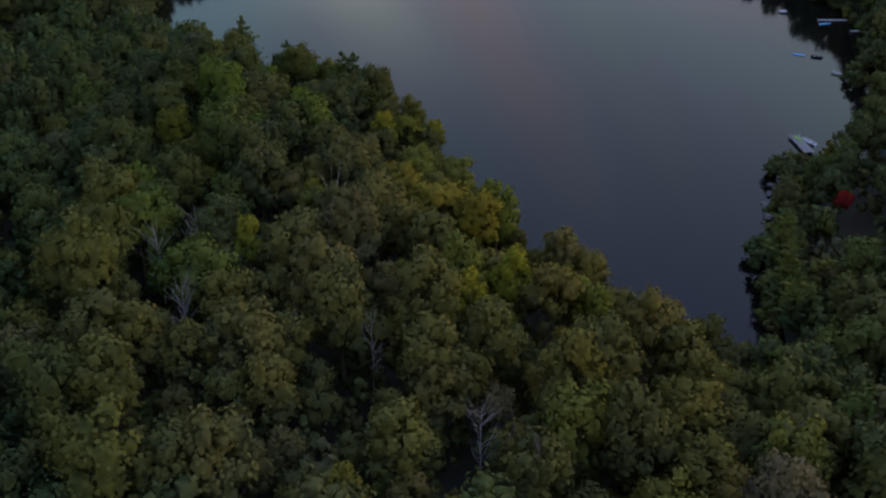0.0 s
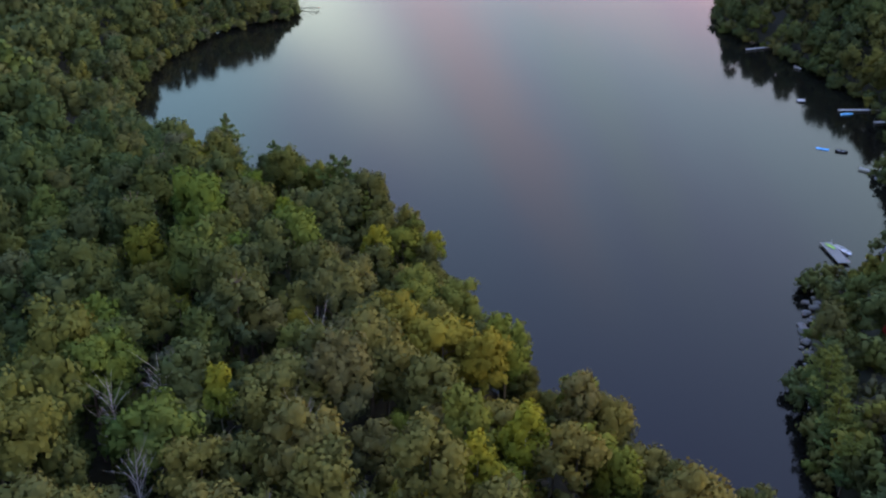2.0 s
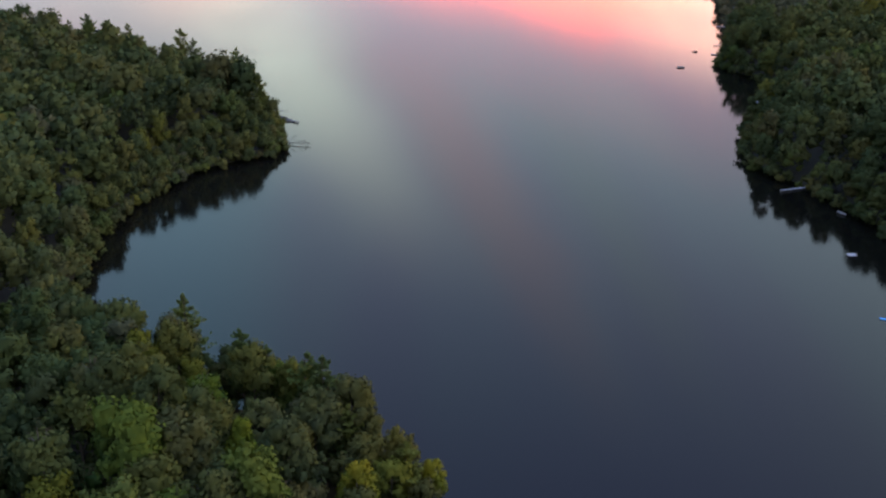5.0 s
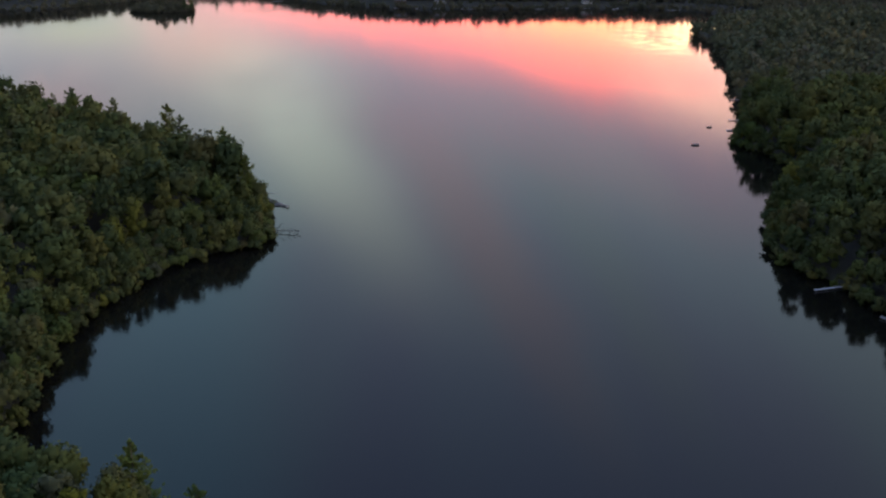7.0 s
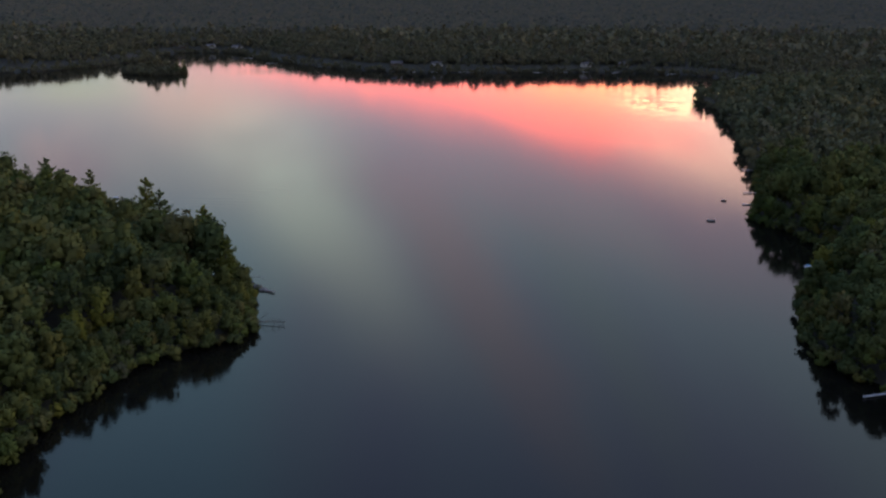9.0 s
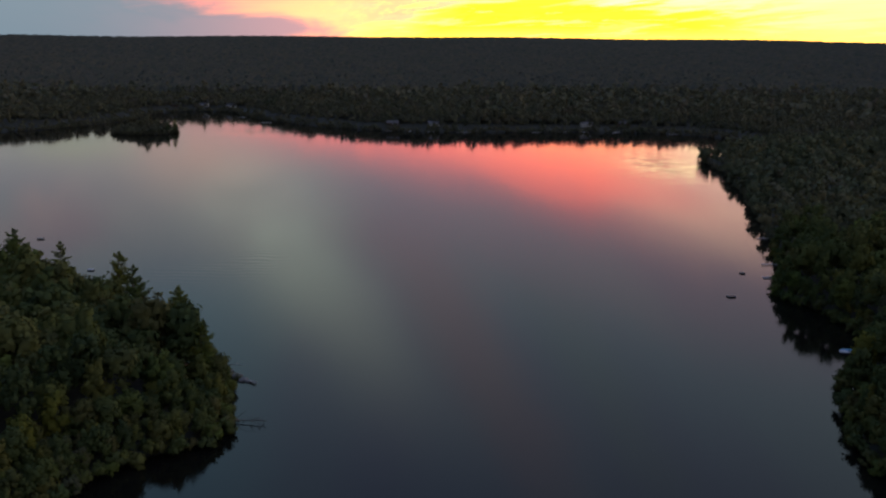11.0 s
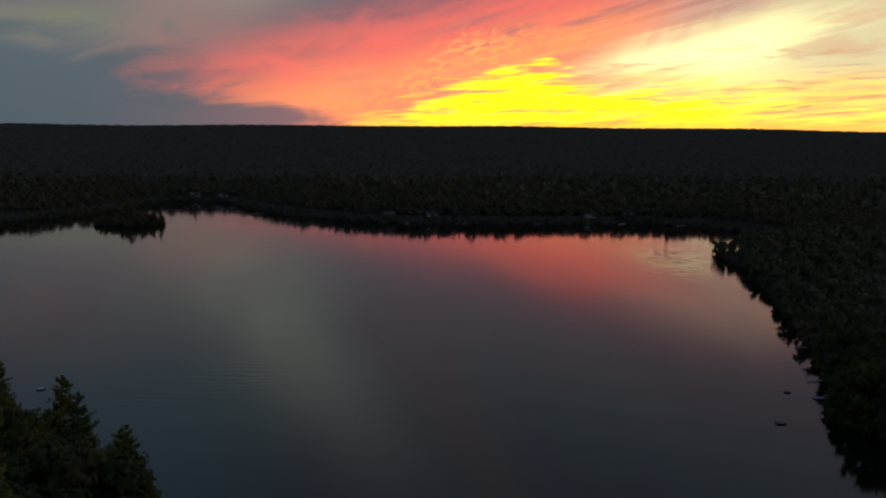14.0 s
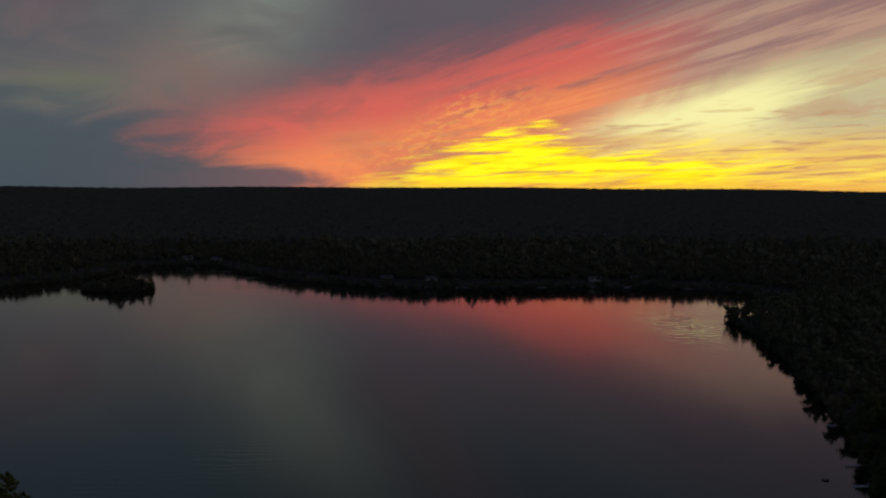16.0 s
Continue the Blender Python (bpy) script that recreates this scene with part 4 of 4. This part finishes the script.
def dock(x, y, heading, long, wide, mat, label, head=0.0, deck_z=0.45):
    """A boarded jetty on posts, from the shore outward; head: the width of a platform across its end."""
    root = tagged(new("dock"), label, "dock", "docks round the lake")
    root.matrix_basis = pose(x, y, 0, 0, 0, heading)
    bm = bmesh.new()
    n = max(int(long / 0.3), 3)
    for i in range(n):
        a = long * i / n
        w = head / 2 if head and a > long - 2.4 else wide / 2
        box(bm, a + 0.01, a + long / n - 0.012, -w, w, deck_z - 0.04, deck_z)
    part("deck", bm, mat, root)
    for side in (-1, 1):
        bm = box(bmesh.new(), 0, long, side * (wide / 2 - 0.06) - 0.03, side * (wide / 2 - 0.06) + 0.03, deck_z - 0.2, deck_z - 0.042)
        part("beam", bm, mat, root)
        for f in (0.3, 0.65, 0.98):
            part("post", rod(bmesh.new(), (long * f, side * (wide / 2 + 0.03), -1.2), (long * f, side * (wide / 2 + 0.03), deck_z + 0.35), 0.045), steel, root)
    return root


def raft(x, y, heading, size, mat, label):
    root = tagged(new("swim_raft"), label, "raft", "swim rafts on the lake")
    root.matrix_basis = pose(x, y, 0, 0, 0, heading)
    h = size / 2
    bm = bmesh.new()
    for i in range(9):
        a = -h + size * i / 9
        box(bm, a + 0.01, a + size / 9 - 0.01, -h * 0.85, h * 0.85, 0.34, 0.40)
    part("deck", bm, mat, root)
    for side in (-1, 1):
        part("float", box(bmesh.new(), -h * 0.96, h * 0.96, side * h * 0.5 - 0.28, side * h * 0.5 + 0.28, -0.12, 0.335, 0.08), dark_float, root)
    bm = bmesh.new()
    for dy in (-0.2, 0.2):
        rod(bm, (h + 0.06, dy, -0.5), (h + 0.06, dy, 0.95), 0.02, 6)
    for z in (-0.3, 0.0, 0.3):
        rod(bm, (h + 0.06, -0.2, z), (h + 0.06, 0.2, z), 0.018, 6)
    part("ladder", bm, steel, root)
    return root


def hull_mesh(long, wide, deep, stern, mat, name):
    """An open boat's shell, lofted along its length."""
    rows, ring = 13, 11
    vs = []
    for shrink in (1.0, 0.9):
        for i in range(rows):
            f = i / (rows - 1)
            w = wide / 2 * (math.sin(math.pi * min(max(f * (1 - stern) + stern, 0.02), 0.985)) ** 0.65) * shrink
            lift = deep * (0.12 + 0.5 * (2 * f - 1) ** 2 * 0.5)
            for j in range(ring):
                a = math.pi * j / (ring - 1)
                vs.append((long * (f - 0.5) * (1 if shrink == 1.0 else 0.97), -math.cos(a) * w, deep + lift * 0.4 - math.sin(a) ** 0.7 * deep * (1.0 if shrink == 1.0 else 0.82)))
    q = []
    for s2 in range(2):
        b0 = s2 * rows * ring
        for i in range(rows - 1):
            for j in range(ring - 1):
                a = b0 + i * ring + j
                f4 = (a, a + 1, a + ring + 1, a + ring)
                q.append(f4 if s2 else f4[::-1])
    for i in range(rows - 1):
        for j in (0, ring - 1):
            a, b2 = i * ring + j, rows * ring + i * ring + j
            q.append((a, a + ring, b2 + ring, b2))
    return mesh_of(name, np.array(vs), np.array(q), mat, smooth=True)


def boat(x, y, z, heading, long, wide, mat, label, name="rowing_boat", stern=0.16, inside=None):
    root = tagged(new(name), label, "boat")
    root.matrix_basis = pose(x, y, z, 0, 0, heading)
    hull = new("hull", hull_mesh(long, wide, 0.42, stern, mat, "hull"))
    hull.parent = root
    for f in (-0.22, 0.12):
        part("seat", box(bmesh.new(), long * f - 0.12, long * f + 0.12, -wide * 0.4, wide * 0.4, 0.26, 0.30, 0.01), inside or mat, root)
    return root


def boulder(x, y, z, size, seed, label="pale grey granite boulder at the waterline"):
    bm = bmesh.new()
    bmesh.ops.create_icosphere(bm, subdivisions=3, radius=1.0)
    r2 = random.Random(seed)
    flat = Vector((r2.uniform(0.9, 1.4), r2.uniform(0.8, 1.1), r2.uniform(0.38, 0.6)))
    for v in bm.verts:
        v.co = Vector([math.copysign(abs(c) ** 0.72, c) for c in v.co])
        v.co *= 1 + 0.28 * noise.noise(v.co * 1.3 + Vector((seed, 0, 0))) + 0.1 * noise.noise(v.co * 4 + Vector((0, seed, 0)))
        v.co = Vector((v.co.x * flat.x, v.co.y * flat.y, v.co.z * flat.z)) * size
    ob = part("boulder", bm, granite)
    ob.matrix_basis = pose(x, y, z, 0, 0, r2.uniform(0, 360))
    return tagged(ob, label, "rock", "boulders along the shore")


# the float with a lime board and a boat on it
dock(69.5, 171.6, 95, 8.1, 2.2, grey_boards, "wide grey boarded float beside the wooded point", deck_z=0.5)
board = new("paddle_board", hull_mesh(2.6, 0.75, 0.14, 0.1, lime, "paddle_board"))
board.matrix_basis = pose(69.0, 177.9, 0.505, 0, 0, 112)
tagged(board, "lime-green paddle board lying on the grey float", "paddle board")
boat(71.1, 177.2, -0.06, 113, 3.9, 1.4, white_paint, "white dinghy with grey seats tied to the float", inside=grey_boards)

# blue mat, rafts and boats on open water
bm = bmesh.new()
for i in range(8):
    box(bm, -1.4 + 0.35 * i + 0.01, -1.05 + 0.35 * i - 0.01, -0.42, 0.42, 0.0, 0.16, 0.05)
mat_ob = part("water_mat", bm, blue_vinyl)
mat_ob.matrix_basis = pose(84.2, 227.3, 0, 0, 0, -26)
tagged(mat_ob, "bright blue floating mat with ribbed sections", "water mat")
boat(87.9, 225.7, -0.08, -22, 2.7, 1.2, dark_float, "small black inflatable boat with a white seat", inside=white_paint)
raft(89.7, 260.4, 4, 1.9, pale_boards, "square white raft near the wooded shore")
raft(97.5, 471.7, 6, 2.8, wet_wood, "dark weathered raft out on the lake")
raft(111.7, 507.5, 20, 1.8, wet_wood, "small dark raft out on the lake")
raft(-173.8, 564.0, 8, 2.8, wet_wood, "dark raft far out beyond the headland")
raft(-132.5, 505.0, -6, 2.4, pale_boards, "pale raft off the pine-covered point")

dock(107.0, 253.2, 181, 10.4, 0.6, pale_boards, "narrow white jetty under the trees")
boat(97.9, 250.4, -0.1, 14, 3.4, 1.3, pale_blue, "pale blue rowing boat moored at the white jetty", inside=blue_vinyl)
dock(107.2, 244.6, 183, 5.0, 0.7, pale_boards, "short pale jetty half hidden by branches")
dock(91.6, 212.0, 134, 5.0, 0.6, pale_boards, "narrow pale jetty beside a rocky spit")
boat(92.1, 209.7, 0.55, 118, 3.6, 0.8, white_paint, "white canoe drawn up on the rocky spit", "canoe", 0.02)
dock(96.2, 309.2, 199, 8.6, 0.5, pale_boards, "long narrow white jetty off the wooded point")
dock(98.2, 287.2, 116, 2.6, 0.4, pale_boards, "short pale jetty below the trees")
dock(121.6, 405.6, 164, 11.6, 1.0, pale_boards, "long pale jetty with a platform at its end", head=2.2)
boat(113.6, 410.6, -0.1, -12, 3.8, 1.3, pale_blue, "pale blue boat tied at the jetty's end", inside=white_paint)
dock(127.0, 502.6, 180, 5.0, 0.9, pale_boards, "pale jetty below dark woods")
boat(119.6, 500.4, -0.1, 2, 4.6, 1.6, white_paint, "white motor boat moored below dark woods", "motor_boat", 0.25, grey_boards)
dock(132.6, 523.4, 185, 8.8, 0.8, pale_boards, "narrow pale jetty below dark woods")
dock(143.5, 576.8, 180, 5.0, 0.8, pale_boards, "short pale jetty in the dusk")
dock(181.0, 714.8, 178, 6.4, 0.9, pale_boards, "pale jetty in the dusk")
dock(187.0, 766.2, 180, 7.8, 0.9, pale_boards, "pale jetty below the far woods")
for x, y, h, ll in ((-46, 1105, 200, 8), (-29, 1102, 250, 7), (-8, 1098, 195, 6), (27, 1097, 185, 14), (94, 1101, 200, 10), (118, 1104, 170, 9), (140, 1110, 215, 8), (170, 1112, 236, 16), (226, 1093, 190, 14), (-176, 1190, 190, 11), (-215, 1262, 195, 9)):
    dock(x, y, h, ll, 1.2, pale_boards, "pale jetty along the far shore")

# rocks along the east bank and at the tip of the left-hand point
pick_rock = random.Random(31)
for i in range(20):
    f = (i + pick_rock.uniform(0.1, 0.9)) / 20
    x, y = np.interp(f, (0, 0.25, 0.65, 1), (51.9, 52.8, 55.7, 58.6)), 138.2 + 22.0 * f
    up = pick_rock.uniform(0.1, 2.2)
    boulder(x + up, y - 0.35 * up, 0.05 + 0.28 * max(up, 0), pick_rock.uniform(0.28, 0.75) * (1.35 if i % 5 == 0 else 1.0), i + 40, "pale slab of granite on the rocky east bank")
for i, (x, y, sz) in enumerate([(91.0, 207.5, 1.0), (91.2, 210.5, 1.2), (90.4, 212.4, 0.8), (-57.5, 387.2, 1.6), (-54.8, 384.0, 1.4), (-52.4, 381.4, 1.1), (-59.5, 389.0, 1.3), (-50.7, 380.2, 0.7), (-52.0, 362.0, 0.8)]):
    boulder(x, y, 0.05, sz, i + 1)
tip = scatter(-92, -46, 292, 372, 3.7, 1.6)
tip = tip[inland(tip) < 17]
planted("tip_thicket", "dense young trees crowding the low end of the point", mid_t, leaf_woods, tip, grow(tip, 0.36, 0.5) * (1 + 0.035 * np.clip(inland(tip), 0, 16)), tones_for(tip), 0.0)
bank = np.concatenate([scatter(52, 70, 134, 166, 2.6, 2.6), scatter(68, 84, 163, 180, 2.8, 1.4)])
bank = bank[(inland(bank) < 9) & (np.hypot(bank[:, 0] - 69.5, bank[:, 1] - 175.0) > 3.4)]
planted("bank_bushes", "leafy bushes above the pale rocks of the east bank", bush_t, leaf_woods, bank, grow(bank, 0.3, 0.48), tones_for(bank), 0.1)
spit = np.array([(-57.6, 387.6), (-55.4, 385.0), (-53.6, 382.8), (-59.2, 389.2), (90.6, 208.6), (90.4, 211.4), (91.2, 206.4), (89.8, 212.8)])
planted("spit_bushes", "low dark bushes on the rocky spit", bush_t, leaf_woods, spit, grow(spit, 0.28, 0.45), tones_for(spit), 0.2)
log = new("driftwood_log", trunk_mesh(610, 6.5, 0.13, 3, 1.0, dead_wood, "driftwood_log"))
log.matrix_basis = pose(-58.6, 391.0, 0.9, 84, 0, 62)
tagged(log, "bleached driftwood log across the rocks", "log")
dock(-52.2, 381.4, -38, 4.4, 0.7, grey_boards, "small worn jetty at the end of the rocky spit")
fallen = new("fallen_tree", trunk_mesh(620, 12.6, 0.2, 18, 3.0, wet_wood, "fallen_tree"))
fallen.matrix_basis = pose(-53.6, 353.0, 0.45, 88, 0, 83)
tagged(fallen, "fallen bare tree lying out into the water", "fallen tree")

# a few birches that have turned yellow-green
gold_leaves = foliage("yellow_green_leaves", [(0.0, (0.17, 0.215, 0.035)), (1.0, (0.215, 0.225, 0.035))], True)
v, q, nr = broadleaf_crown(710, 40, 1300, 0.19, 2.5, 8.6, 1)
birch_crown, birch_stem = mesh_of("crown", v, q, gold_leaves, smooth=True, normals=nr), trunk_mesh(711, 10.0, 0.13, 6, 2.4, dead_wood, "trunk")
for x, y, s2 in ((-2.6, 163.2, 0.86), (-11.4, 155.5, 1.0), (8.0, 103.5, 1.2), (2.6, 98.6, 1.1), (-27.0, 163.6, 0.95), (-26.5, 109.0, 1.1)):
    birch = tagged(new("birch_tree"), "yellow-green birch bright against darker woods", "birch tree", "birches of the headland")
    for name, me, z in (("trunk", birch_stem, 0.0), ("crown", birch_crown, 4.4)):
        ob = new(name, me)
        ob.parent, ob.location.z = birch, z
    birch.matrix_basis = pose(x, y, float(ground_z((x, y))[0]), 0, 0, 40 * x) @ Matrix.Diagonal((s2, s2, s2 * 1.08, 1))

# the one red maple
v, q, nr = broadleaf_crown(700, 22, 900, 0.18, 2.2, 4.4, 1)
maple = tagged(new("red_maple"), "bright red maple among dark green trees", "tree")
for name, me, z in (("trunk", trunk_mesh(701, 10.4, 0.16, 5, 1.6, bark, "trunk"), 0.0), ("crown", mesh_of("crown", v, q, red_leaves, smooth=True, normals=nr), 7.6)):
    ob = new(name, me)
    ob.parent, ob.location.z = maple, z
maple.matrix_basis = pose(61.4, 134.2, float(ground_z((61.4, 134.2))[0])) @ Matrix.Diagonal((0.7, 0.7, 0.8, 1))


def cottage(x, y, heading, long, wide, walls, label, lamp=False):
    """A small gabled lake cottage with windows, a door and a chimney."""
    root = tagged(new("cottage"), label, "cottage", "cottages round the lake")
    root.matrix_basis = pose(x, y, float(ground_z((x, y))[0]) - 0.1, 0, 0, heading)
    L, Wd, H, R = long / 2, wide / 2, 3.0, 1.9
    bm = box(bmesh.new(), -L, L, -Wd, Wd, 0, H)
    for sx in (-1, 1):
        vs = [bm.verts.new((sx * L, -Wd, H)), bm.verts.new((sx * L, Wd, H)), bm.verts.new((sx * L, 0, H + R))]
        bm.faces.new(vs)
    part("wall", bm, walls, root)
    for sy in (-1, 1):
        bm = bmesh.new()
        a = [(-L - 0.4, sy * (Wd + 0.4), H - 0.25), (L + 0.4, sy * (Wd + 0.4), H - 0.25), (L + 0.4, 0, H + R + 0.05), (-L - 0.4, 0, H + R + 0.05)]
        f = bm.faces.new([bm.verts.new(p) for p in a])
        bmesh.ops.solidify(bm, geom=[f], thickness=0.14)
        part("roof", bm, shingle, root)
    part("chimney", box(bmesh.new(), L * 0.4, L * 0.4 + 0.6, 0.4, 1.0, H, H + R + 0.9), granite, root)
    for i in range(3):
        c = -L + long * (i + 0.5) / 3
        win = part("window", box(bmesh.new(), c - 0.6, c + 0.6, -Wd - 0.05, -Wd + 0.02, 1.0, 2.2), white_paint, root, "white-framed window")
        part("pane", box(bmesh.new(), c - 0.5, c + 0.5, -Wd - 0.07, -Wd - 0.04, 1.1, 2.1), pane_glass, win, "dark glass pane")
    part("door", box(bmesh.new(), L - 0.03, L + 0.05, -0.45, 0.45, 0.1, 2.1), dark_siding, root)
    if lamp:
        bm = bmesh.new()
        bmesh.ops.create_uvsphere(bm, u_segments=10, v_segments=6, radius=0.22, matrix=Matrix.Translation((0, -Wd - 0.4, 2.6)))
        part("porch_lamp", bm, lamp_mat, root, "glowing white porch lamp")
    return root


lamp_mat, n, o = material("lamp_glow")
e = n.add("ShaderNodeEmission")
e.inputs[0].default_value, e.inputs[1].default_value = (1.0, 0.92, 0.8, 1), 14.0
n.link(e.outputs[0], o.inputs[0])
cottage(79.5, 167.0, 128, 9, 6, siding, "pale cottage with a grey roof hidden among trees")
for x, y, h, walls in ((-372, 1400, 20, siding), (-352, 1392, 5, siding), (-318, 1362, 0, dark_siding), (-286, 1368, -8, siding), (-252, 1362, -20, siding), (-48, 1122, 8, dark_siding), (-8, 1118, 0, siding), (140, 1128, 12, siding), (176, 1130, 0, dark_siding)):
    cottage(x, y, h, 11, 7, walls, "small lakeside cottage under dark far trees")
cottage(-452, 1165, 15, 11, 7, dark_siding, "dark cottage with a lit porch lamp", True)
